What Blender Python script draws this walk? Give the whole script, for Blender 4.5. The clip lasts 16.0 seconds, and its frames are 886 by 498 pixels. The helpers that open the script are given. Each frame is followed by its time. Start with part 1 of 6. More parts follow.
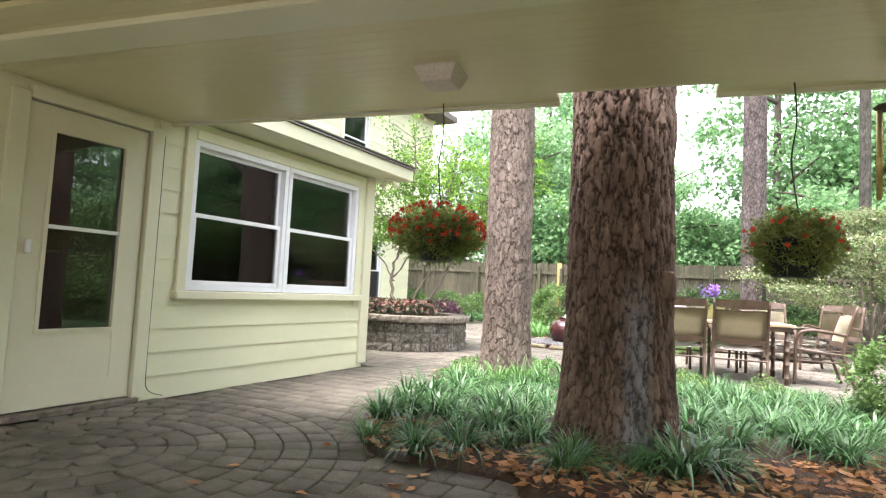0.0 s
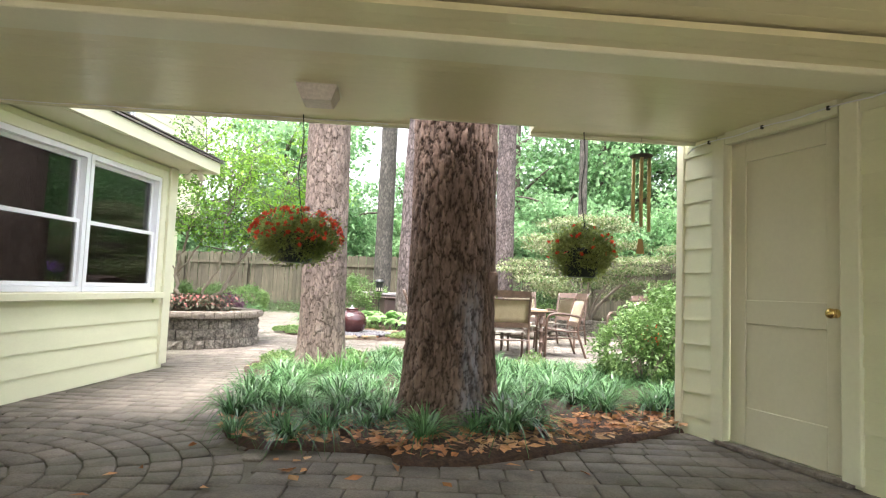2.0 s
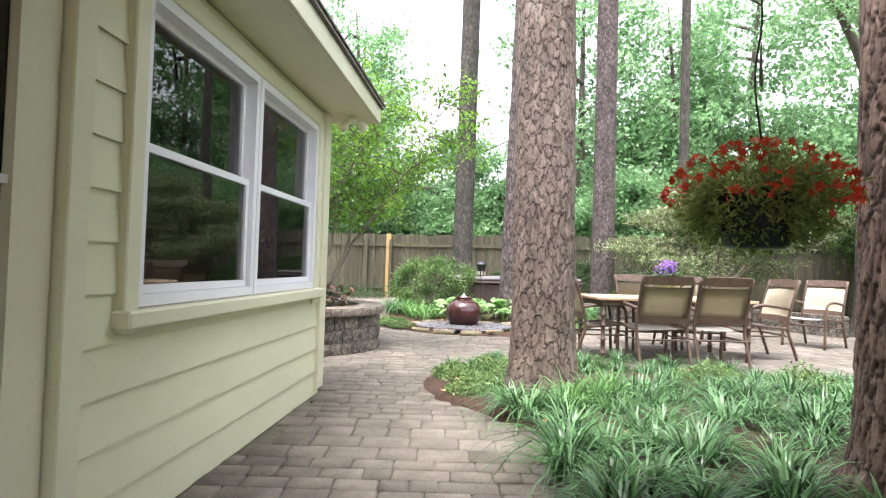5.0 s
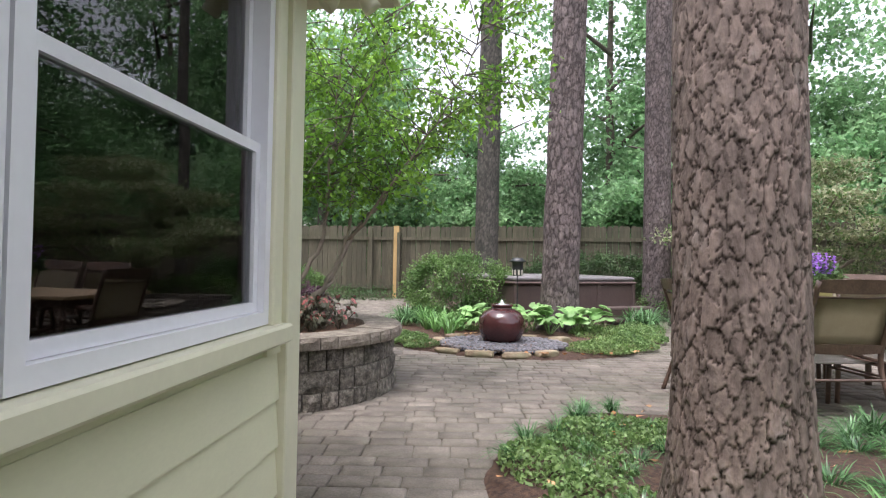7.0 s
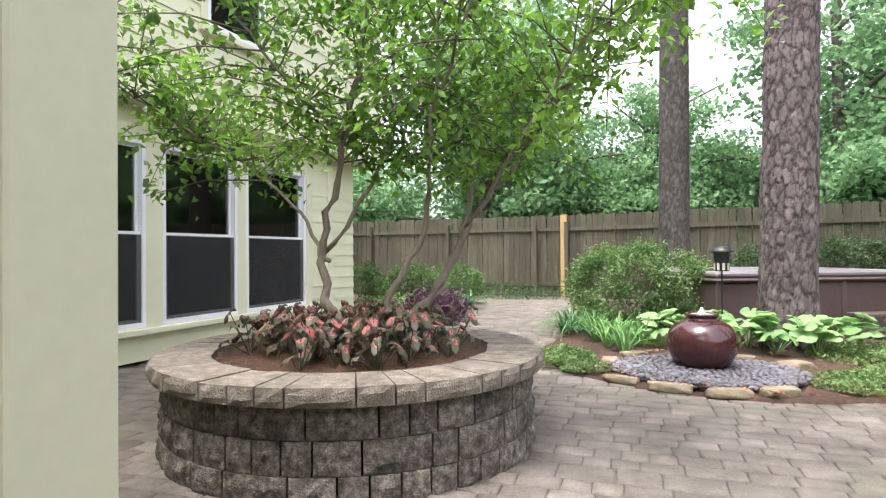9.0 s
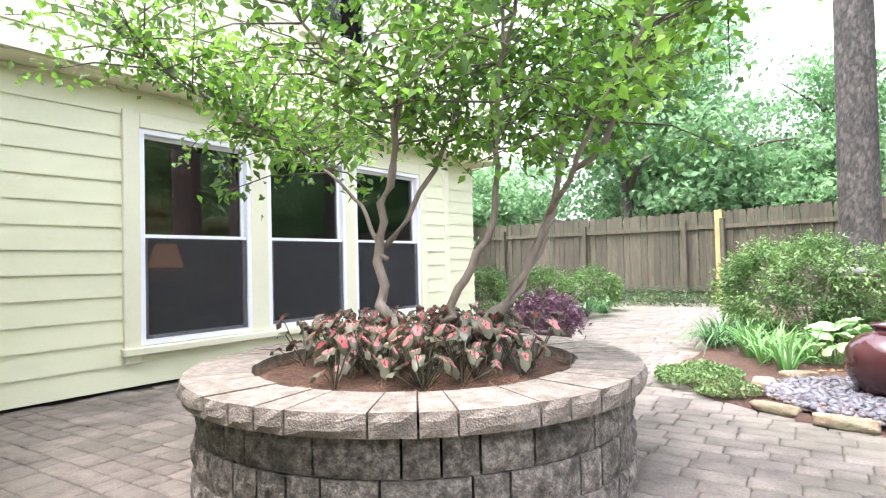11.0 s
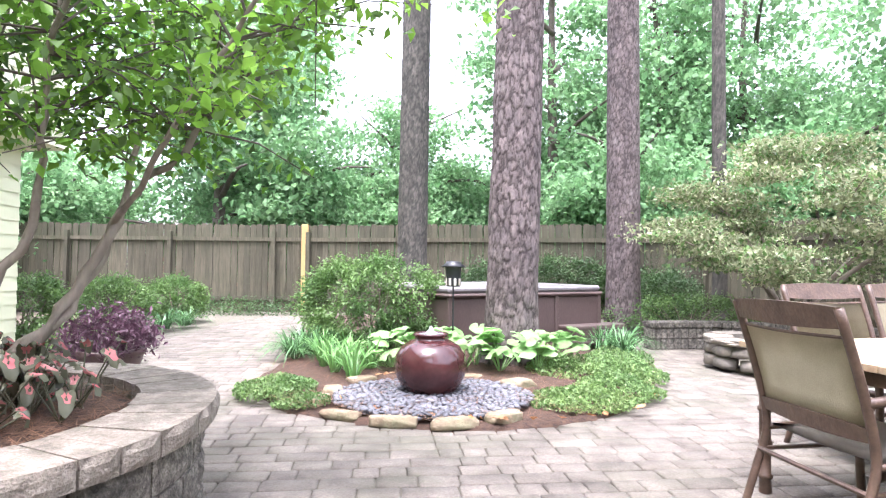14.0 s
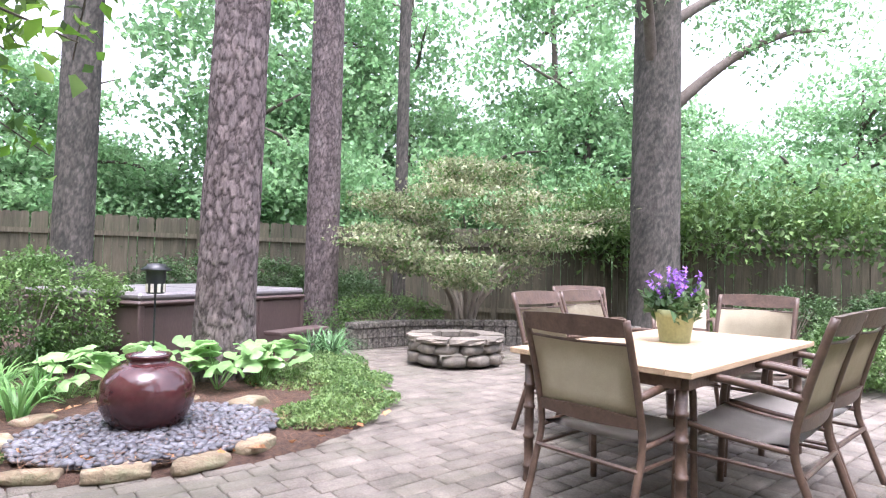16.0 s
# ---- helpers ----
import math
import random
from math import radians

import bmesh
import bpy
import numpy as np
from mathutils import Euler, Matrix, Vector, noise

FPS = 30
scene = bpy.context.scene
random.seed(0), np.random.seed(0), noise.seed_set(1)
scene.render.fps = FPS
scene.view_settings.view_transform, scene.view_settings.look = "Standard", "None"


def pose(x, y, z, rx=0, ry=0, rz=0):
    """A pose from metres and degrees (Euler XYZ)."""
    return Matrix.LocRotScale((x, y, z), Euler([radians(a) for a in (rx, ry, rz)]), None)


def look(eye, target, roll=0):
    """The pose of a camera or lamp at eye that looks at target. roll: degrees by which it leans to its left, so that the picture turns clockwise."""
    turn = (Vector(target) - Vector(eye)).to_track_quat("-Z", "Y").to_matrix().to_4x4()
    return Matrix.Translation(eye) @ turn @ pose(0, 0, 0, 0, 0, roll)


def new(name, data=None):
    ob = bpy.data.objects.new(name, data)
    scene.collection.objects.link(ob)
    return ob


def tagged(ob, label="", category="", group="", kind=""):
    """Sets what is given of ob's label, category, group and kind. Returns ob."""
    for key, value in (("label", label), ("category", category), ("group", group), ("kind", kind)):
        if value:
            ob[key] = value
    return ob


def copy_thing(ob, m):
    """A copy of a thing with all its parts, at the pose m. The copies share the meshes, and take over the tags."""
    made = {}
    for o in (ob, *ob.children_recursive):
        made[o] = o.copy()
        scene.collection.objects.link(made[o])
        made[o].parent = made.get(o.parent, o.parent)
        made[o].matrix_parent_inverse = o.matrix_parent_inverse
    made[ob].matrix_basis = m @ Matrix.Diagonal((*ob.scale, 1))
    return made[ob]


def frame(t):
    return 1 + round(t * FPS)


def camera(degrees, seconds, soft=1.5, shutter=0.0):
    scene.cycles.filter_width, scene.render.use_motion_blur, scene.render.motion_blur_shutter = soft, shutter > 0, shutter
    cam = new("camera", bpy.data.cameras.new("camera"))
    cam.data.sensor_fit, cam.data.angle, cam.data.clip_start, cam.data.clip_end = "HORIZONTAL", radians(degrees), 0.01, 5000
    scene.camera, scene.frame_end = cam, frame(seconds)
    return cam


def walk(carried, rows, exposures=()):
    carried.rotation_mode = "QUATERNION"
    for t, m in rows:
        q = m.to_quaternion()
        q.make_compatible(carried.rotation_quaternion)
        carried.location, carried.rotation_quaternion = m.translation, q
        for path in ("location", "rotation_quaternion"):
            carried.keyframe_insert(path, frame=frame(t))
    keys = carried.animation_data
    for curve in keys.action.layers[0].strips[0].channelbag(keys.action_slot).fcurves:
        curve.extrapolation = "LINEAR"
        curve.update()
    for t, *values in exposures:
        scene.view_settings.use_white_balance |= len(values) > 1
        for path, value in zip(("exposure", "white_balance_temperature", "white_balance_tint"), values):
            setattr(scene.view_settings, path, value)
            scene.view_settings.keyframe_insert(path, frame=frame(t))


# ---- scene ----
cam = camera(74.7, 16.0, soft=1.2)
PATH = [
    (0, (0.803, 0.742, 0.945), (-0.137, 2.502, 1.081), 2.9),
    (0.5, (0.765, 0.611, 0.957), (0.105, 2.493, 1.1), 2.9),
    (1, (0.727, 0.447, 0.964), (0.348, 2.405, 1.114), 2.7),
    (1.5, (0.617, 0.267, 0.971), (0.422, 2.252, 1.117), 2.4),
    (2, (0.313, 0.118, 0.974), (0.17, 2.108, 1.111), 2.2),
    (2.5, (-0.15, 0.079, 0.959), (-0.282, 2.07, 1.088), 2.2),
    (3, (-0.636, 0.221, 0.972), (-0.767, 2.213, 1.093), 2.2),
    (3.5, (-1.117, 0.432, 0.972), (-1.237, 2.425, 1.085), 2.1),
    (4, (-1.46, 0.846, 1.004), (-1.591, 2.84, 1.097), 2.2),
    (4.2, (-1.57, 1.013, 1.002), (-1.708, 3.007, 1.086), 2.2),
    (6.3, (-2.254, 3.331, 1.042), (-2.409, 5.325, 1.093), 1.3),
    (6.5, (-2.313, 3.553, 1.04), (-2.468, 5.546, 1.09), 1.3),
    (7, (-2.404, 4.087, 1.065), (-2.564, 6.08, 1.105), 1.0),
    (7.5, (-2.459, 4.621, 1.069), (-2.674, 6.61, 1.103), 0.8),
    (8, (-2.491, 5.083, 1.072), (-2.799, 7.059, 1.101), 0.7),
    (8.5, (-2.463, 5.45, 1.074), (-2.968, 7.385, 1.097), 0.2),
    (9, (-2.446, 5.811, 1.073), (-3.191, 7.668, 1.089), -0.4),
    (9.5, (-2.449, 6.134, 1.048), (-3.323, 7.933, 1.065), -0.8),
    (9.7, (-2.446, 6.253, 1.035), (-3.392, 8.015, 1.053), -1.0),
    (11.8, (-2.269, 6.567, 0.998), (-3.48, 8.158, 1.057), -1.3),
    (12, (-2.258, 6.558, 0.997), (-3.38, 8.213, 1.056), -1.0),
    (12.5, (-2.24, 6.503, 1.015), (-3.074, 8.32, 1.073), -0.6),
    (13, (-2.294, 6.471, 1.033), (-2.822, 8.399, 1.089), -0.2),
    (13.5, (-2.311, 6.567, 1.035), (-2.527, 8.555, 1.094), 0.2),
    (14, (-2.326, 6.684, 1.069), (-2.251, 8.682, 1.13), 0.6),
    (14.5, (-2.408, 6.818, 1.095), (-2.025, 8.779, 1.156), 0.9),
    (15, (-2.562, 6.962, 1.121), (-1.888, 8.844, 1.183), 1.1),
    (15.5, (-2.713, 7.089, 1.131), (-1.807, 8.871, 1.2), 1.3),
    (16, (-2.918, 7.128, 1.14), (-1.757, 8.756, 1.208), 1.3),
]
EXPOSURES = [(0.0, 3.0, 6500, 14), (2.0, 3.15, 6500, 14), (4.2, 3.0, 6450, 14), (6.5, 1.85, 6200, 18), (8.5, 2.1, 6350, 16), (9.7, 2.65, 6250, 17), (11.8, 3.2, 6000, 20), (13.0, 3.2, 5950, 20), (16.0, 2.62, 5900, 24)]
walk(cam, [(t, look(eye, target, roll)) for t, eye, target, roll in PATH], exposures=EXPOSURES)

# ---- sky and light ----
world = bpy.data.worlds.new("sky")
scene.world = world
world.use_nodes = True
wn, wl = world.node_tree.nodes, world.node_tree.links
sky = wn.new("ShaderNodeTexSky")
sky.sky_type, sky.sun_disc = "NISHITA", False
sky.sun_elevation, sky.sun_rotation = radians(74), radians(200)
sky.air_density, sky.dust_density, sky.ozone_density = 1.0, 4.0, 1.0
pale = wn.new("ShaderNodeHueSaturation")
pale.inputs["Saturation"].default_value = 0.25
wl.new(sky.outputs[0], pale.inputs["Color"])
wl.new(pale.outputs[0], wn["Background"].inputs[0])
wn["Background"].inputs[1].default_value = 0.15
sun = new("sun", bpy.data.lights.new("sun", "SUN"))
sun.data.energy, sun.data.angle, sun.data.color = 0.7, radians(24), (1.0, 0.96, 0.9)
sun.matrix_world = look((0, 0, 0), (-math.sin(radians(200)) * 0.276, -math.cos(radians(200)) * 0.276, -0.961))

# ---- materials ----
rng = np.random.default_rng(7)


def material(name, colors, rough=0.7, scale=8.0, bump=0.3, fine=60.0, stretch=(1, 1, 1), metal=0.0, vary=0.0, spec=0.5, stain=None, stain_scale=1.2, through_light=0.0, grain=0.15):
    """Colours spread by noise at two scales, fine relief, and a shift from piece to piece."""
    m = bpy.data.materials.new(name)
    m.use_nodes = True
    n, l = m.node_tree.nodes, m.node_tree.links
    b = n["Principled BSDF"]
    co = n.new("ShaderNodeTexCoord")
    mp = n.new("ShaderNodeMapping")
    mp.inputs["Scale"].default_value = stretch
    l.new(co.outputs["Object"], mp.inputs[0])
    info = n.new("ShaderNodeObjectInfo")
    if vary:
        shift = n.new("ShaderNodeVectorMath")
        shift.operation = "MULTIPLY_ADD"
        l.new(info.outputs["Random"], shift.inputs[0])
        shift.inputs[1].default_value = (37, 61, 17)
        l.new(mp.outputs[0], shift.inputs[2])
        vec = shift.outputs[0]
    else:
        vec = mp.outputs[0]
    big = n.new("ShaderNodeTexNoise")
    big.inputs["Scale"].default_value, big.inputs["Detail"].default_value, big.inputs["Roughness"].default_value = scale, 6, 0.65
    l.new(vec, big.inputs["Vector"])
    ramp = n.new("ShaderNodeValToRGB")
    e = ramp.color_ramp.elements
    e[0].position, e[1].position = 0.3, 0.7
    e[0].color, e[1].color = (*colors[0], 1), (*colors[-1], 1)
    for k, c in enumerate(colors[1:-1]):
        e.new(0.3 + 0.4 * (k + 1) / (len(colors) - 1)).color = (*c, 1)
    l.new(big.outputs["Fac"], ramp.inputs[0])
    out = ramp.outputs[0]
    small = n.new("ShaderNodeTexNoise")
    small.inputs["Scale"].default_value, small.inputs["Detail"].default_value = fine, 4
    l.new(vec, small.inputs["Vector"])
    hsv = n.new("ShaderNodeHueSaturation")
    rng_map = n.new("ShaderNodeMapRange")
    rng_map.inputs["From Min"].default_value, rng_map.inputs["From Max"].default_value = 0.25, 0.75
    rng_map.inputs["To Min"].default_value, rng_map.inputs["To Max"].default_value = 1 - grain, 1 + grain
    l.new(small.outputs["Fac"], rng_map.inputs[0])
    val = rng_map.outputs[0]
    if vary:
        mul = n.new("ShaderNodeMath")
        mul.operation = "MULTIPLY_ADD"
        isl = n.new("ShaderNodeNewGeometry")
        add = n.new("ShaderNodeMath")
        add.operation = "ADD"
        l.new(info.outputs["Random"], add.inputs[0])
        l.new(isl.outputs["Random Per Island"], add.inputs[1])
        fr = n.new("ShaderNodeMath")
        fr.operation = "FRACT"
        l.new(add.outputs[0], fr.inputs[0])
        l.new(fr.outputs[0], mul.inputs[0])
        mul.inputs[1].default_value, mul.inputs[2].default_value = 2 * vary, 1 - vary
        prod = n.new("ShaderNodeMath")
        prod.operation = "MULTIPLY"
        l.new(mul.outputs[0], prod.inputs[0])
        l.new(val, prod.inputs[1])
        val = prod.outputs[0]
    l.new(val, hsv.inputs["Value"])
    l.new(out, hsv.inputs["Color"])
    out = hsv.outputs[0]
    if stain:
        st = n.new("ShaderNodeTexNoise")
        st.inputs["Scale"].default_value, st.inputs["Detail"].default_value, st.inputs["Roughness"].default_value = stain_scale, 5, 0.7
        l.new(co.outputs["Object"], st.inputs["Vector"])
        sr = n.new("ShaderNodeMapRange")
        sr.inputs["From Min"].default_value, sr.inputs["From Max"].default_value = 0.48, 0.68
        sr.inputs["To Max"].default_value = 0.75
        l.new(st.outputs["Fac"], sr.inputs[0])
        mix = n.new("ShaderNodeMixRGB")
        l.new(sr.outputs[0], mix.inputs[0])
        l.new(out, mix.inputs[1])
        mix.inputs[2].default_value = (*stain, 1)
        out = mix.outputs[0]
    l.new(out, b.inputs["Base Color"])
    b.inputs["Roughness"].default_value, b.inputs["Metallic"].default_value = rough, metal
    b.inputs["Specular IOR Level"].default_value = spec
    if bump:
        bp = n.new("ShaderNodeBump")
        bp.inputs["Strength"].default_value, bp.inputs["Distance"].default_value = bump, 0.01
        l.new(small.outputs["Fac"], bp.inputs["Height"])
        l.new(bp.outputs[0], b.inputs["Normal"])
    if through_light:
        tr = n.new("ShaderNodeBsdfTranslucent")
        l.new(out, tr.inputs[0])
        ms = n.new("ShaderNodeMixShader")
        ms.inputs[0].default_value = through_light
        l.new(b.outputs[0], ms.inputs[1])
        l.new(tr.outputs[0], ms.inputs[2])
        l.new(ms.outputs[0], n["Material Output"].inputs[0])
    return m


def bark_material(name, plate, groove, scale=1.0):
    m = material(name, plate, 0.9, 7.0, 1.0, 38.0, (1, 1, 0.45), spec=0.2, grain=0.35)
    n, l = m.node_tree.nodes, m.node_tree.links
    b = n["Principled BSDF"]
    old = b.inputs["Base Color"].links[0].from_socket
    tn = n.new("ShaderNodeAttribute")
    tn.attribute_name = "plate"
    tv = n.new("ShaderNodeMapRange")
    tv.inputs["To Min"].default_value, tv.inputs["To Max"].default_value = 0.84, 1.13
    l.new(tn.outputs["Fac"], tv.inputs[0])
    th = n.new("ShaderNodeHueSaturation")
    l.new(tv.outputs[0], th.inputs["Value"])
    l.new(old, th.inputs["Color"])
    rs = n.new("ShaderNodeAttribute")
    rs.attribute_name = "resin"
    rm = n.new("ShaderNodeMixRGB")
    l.new(rs.outputs["Fac"], rm.inputs[0])
    l.new(th.outputs[0], rm.inputs[1])
    rm.inputs[2].default_value = (0.28, 0.275, 0.31, 1)
    old = rm.outputs[0]
    # The fissure mask blends the plate colour into a darker groove colour.
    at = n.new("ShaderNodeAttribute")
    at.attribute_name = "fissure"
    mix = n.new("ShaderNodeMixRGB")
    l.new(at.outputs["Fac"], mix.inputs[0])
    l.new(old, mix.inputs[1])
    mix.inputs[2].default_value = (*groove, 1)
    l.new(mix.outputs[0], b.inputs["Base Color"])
    return m


M_SIDING = material("cream_paint", [(0.64, 0.64, 0.45), (0.71, 0.71, 0.5)], 0.45, 0.9, 0.02, 45, (1, 1, 2.5), vary=0.025, grain=0.025)
M_TRIM = material("cream_trim_paint", [(0.65, 0.64, 0.47), (0.71, 0.7, 0.52)], 0.42, 1.2, 0.015, 40, grain=0.025)
M_CEIL = material("cream_ceiling_paint", [(0.61, 0.565, 0.345), (0.67, 0.625, 0.395)], 0.28, 0.8, 0.008, 30, grain=0.02)
M_DOOR = material("ivory_door_paint", [(0.64, 0.61, 0.46), (0.69, 0.66, 0.5)], 0.38, 1.0, 0.01, 40, grain=0.025)
M_WHITE = material("white_vinyl", [(0.74, 0.75, 0.78), (0.82, 0.83, 0.86)], 0.4, 1.5, 0.008, 30, grain=0.02)
M_PAVER = material("concrete_paver", [(0.088, 0.074, 0.06), (0.152, 0.13, 0.107), (0.21, 0.182, 0.152)], 0.8, 4.0, 0.7, 90, vary=0.19, stain=(0.1, 0.098, 0.066), stain_scale=1.1, grain=0.25)
M_SAND = material("joint_sand", [(0.105, 0.095, 0.07), (0.17, 0.155, 0.12)], 0.95, 9.0, 0.6, 150)
M_GROUND = material("bare_soil", [(0.07, 0.055, 0.04), (0.13, 0.1, 0.07)], 0.95, 3.0, 0.7, 80)
M_MULCH = material("bark_mulch", [(0.022, 0.012, 0.008), (0.06, 0.032, 0.02), (0.1, 0.056, 0.034)], 0.95, 30.0, 1.0, 140, grain=0.4)
M_BLOCK = material("split_face_block", [(0.03, 0.026, 0.021), (0.135, 0.12, 0.098), (0.29, 0.262, 0.225)], 0.95, 26.0, 1.0, 110, vary=0.2, stain=(0.016, 0.017, 0.014), stain_scale=7.5, grain=0.45)
M_CAP = material("cap_block", [(0.11, 0.09, 0.071), (0.2, 0.17, 0.137), (0.28, 0.247, 0.206)], 0.9, 16.0, 0.9, 120, vary=0.12, stain=(0.1, 0.085, 0.065), stain_scale=9, grain=0.3)
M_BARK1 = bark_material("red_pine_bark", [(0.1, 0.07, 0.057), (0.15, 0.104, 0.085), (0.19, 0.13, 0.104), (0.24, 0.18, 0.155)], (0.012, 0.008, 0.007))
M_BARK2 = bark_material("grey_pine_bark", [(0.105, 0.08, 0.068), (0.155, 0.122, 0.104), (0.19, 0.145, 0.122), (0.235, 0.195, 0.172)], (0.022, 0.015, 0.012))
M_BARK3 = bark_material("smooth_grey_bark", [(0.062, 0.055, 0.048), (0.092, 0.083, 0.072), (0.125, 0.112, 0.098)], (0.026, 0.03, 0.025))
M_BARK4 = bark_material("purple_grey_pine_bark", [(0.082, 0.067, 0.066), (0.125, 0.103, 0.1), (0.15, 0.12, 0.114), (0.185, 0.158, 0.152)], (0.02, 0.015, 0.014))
M_BRANCH = material("branch_bark", [(0.14, 0.115, 0.085), (0.26, 0.22, 0.175)], 0.85, 12.0, 0.5, 60, (1, 1, 0.3))
M_TWIG_DARK = material("dark_branch_bark", [(0.07, 0.055, 0.045), (0.13, 0.11, 0.09)], 0.9, 10.0, 0.5, 60)


def leaf_material(name, a, b, rough=0.45, light=0.35, vary=0.3):
    return material(name, [a, b], rough, 1.5, 0.0, 14, vary=vary, through_light=light, spec=0.4)


M_LEAF = leaf_material("crape_leaf", (0.09, 0.22, 0.026), (0.28, 0.49, 0.075), light=0.6)
M_LEAF_WOOD = leaf_material("woodland_leaf", (0.11, 0.255, 0.105), (0.32, 0.49, 0.25), light=0.52)
M_LEAF_PALE = leaf_material("variegated_leaf", (0.16, 0.2, 0.095), (0.39, 0.39, 0.235))
M_LEAF_SHRUB = leaf_material("shrub_leaf", (0.05, 0.12, 0.03), (0.19, 0.3, 0.095), light=0.4)
M_LEAF_DARK = leaf_material("dark_shrub_leaf", (0.03, 0.075, 0.025), (0.1, 0.17, 0.06))
M_BLADE = leaf_material("liriope_blade", (0.04, 0.115, 0.035), (0.17, 0.31, 0.14), 0.22, 0.25, 0.6)
M_BLADE2 = leaf_material("daylily_blade", (0.09, 0.22, 0.06), (0.2, 0.38, 0.12), 0.4, 0.3)
M_JASMINE = leaf_material("ground_cover_leaf", (0.1, 0.19, 0.06), (0.25, 0.36, 0.13))
M_HOSTA = leaf_material("ligularia_leaf", (0.16, 0.34, 0.1), (0.32, 0.5, 0.2), 0.4, 0.3, 0.2)
M_WOODFENCE = material("weathered_cedar", [(0.045, 0.04, 0.025), (0.08, 0.071, 0.046), (0.122, 0.108, 0.074)], 0.9, 5.0, 0.6, 50, (6, 6, 0.5), vary=0.25, stain=(0.055, 0.064, 0.03), stain_scale=1.3)
M_NEWPOST = material("new_pine_post", [(0.42, 0.27, 0.1), (0.5, 0.34, 0.15)], 0.8, 6.0, 0.4, 50, (6, 6, 0.5))
M_GLAZE = material("plum_ceramic_glaze", [(0.035, 0.011, 0.012), (0.07, 0.022, 0.022)], 0.12, 5.0, 0.03, 30, spec=0.6)
M_DARKROOM = material("dim_room_wall", [(0.4, 0.32, 0.27), (0.5, 0.41, 0.35)], 0.8, 2.0, 0.1, 40)


def glass_material(name, tint=0.6):
    m = bpy.data.materials.new(name)
    m.use_nodes = True
    n, l = m.node_tree.nodes, m.node_tree.links
    n.remove(n["Principled BSDF"])
    tr, gl, mx, fr = n.new("ShaderNodeBsdfTransparent"), n.new("ShaderNodeBsdfGlossy"), n.new("ShaderNodeMixShader"), n.new("ShaderNodeFresnel")
    tr.inputs[0].default_value = (tint, tint, tint, 1)
    gl.inputs["Roughness"].default_value = 0.01
    fr.inputs[0].default_value = 1.75
    l.new(fr.outputs[0], mx.inputs[0])
    l.new(tr.outputs[0], mx.inputs[1])
    l.new(gl.outputs[0], mx.inputs[2])
    l.new(mx.outputs[0], n["Material Output"].inputs[0])
    return m


M_GLASS = glass_material("window_glass", 0.55)


def screen_material():
    """Fine grey insect mesh: mostly see-through, with a dull grey thread."""
    m = bpy.data.materials.new("insect_screen")
    m.use_nodes = True
    n, l = m.node_tree.nodes, m.node_tree.links
    b, tr, mx = n["Principled BSDF"], n.new("ShaderNodeBsdfTransparent"), n.new("ShaderNodeMixShader")
    b.inputs["Base Color"].default_value, b.inputs["Roughness"].default_value = (0.032, 0.032, 0.034, 1), 0.8
    mx.inputs[0].default_value = 0.45
    l.new(tr.outputs[0], mx.inputs[1])
    l.new(b.outputs[0], mx.inputs[2])
    l.new(mx.outputs[0], n["Material Output"].inputs[0])
    return m


M_SCREEN = screen_material()

# ---- mesh helpers ----


def add_box(bm, c, s, rot=None):
    m = Matrix.Translation(c) @ (rot or Matrix()) @ Matrix.Diagonal((*s, 1))
    return bmesh.ops.create_cube(bm, size=1, matrix=m)["verts"]


def bevel_all(bm, w, seg=1):
    bmesh.ops.bevel(bm, geom=bm.edges[:], offset=w, segments=seg, affect="EDGES", profile=0.6, clamp_overlap=True)


def mesh_of(name, bm, mat, smooth=False):
    me = bpy.data.meshes.new(name)
    bm.to_mesh(me)
    bm.free()
    for mm in (mat if isinstance(mat, (list, tuple)) else [mat]):
        me.materials.append(mm)
    if smooth:
        me.shade_smooth()
    return me


def part(name, bm, mat, parent=None, label="", smooth=False):
    ob = new(name, mesh_of(name, bm, mat, smooth))
    if parent is not None:
        ob.parent = parent
    return tagged(ob, label)


def box_part(name, c, s, mat, parent=None, bevel=0.0, rot=None, label=""):
    bm = bmesh.new()
    add_box(bm, c, s, rot)
    if bevel:
        bevel_all(bm, bevel)
    return part(name, bm, mat, parent, label)


def thing(name, m, label, category, group="", kind=""):
    ob = new(name)
    ob.matrix_world = m
    return tagged(ob, label, category, group, kind)


def add_lathe(bm, profile, seg=32, at=(0, 0, 0)):
    rings = []
    for r, z in profile:
        rings.append([bm.verts.new((at[0] + r * math.cos(2 * math.pi * k / seg), at[1] + r * math.sin(2 * math.pi * k / seg), at[2] + z)) for k in range(seg)])
    for a, b in zip(rings, rings[1:]):
        for k in range(seg):
            bm.faces.new((a[k], a[(k + 1) % seg], b[(k + 1) % seg], b[k]))
    bm.faces.new(rings[0][::-1])
    bm.faces.new(rings[-1])


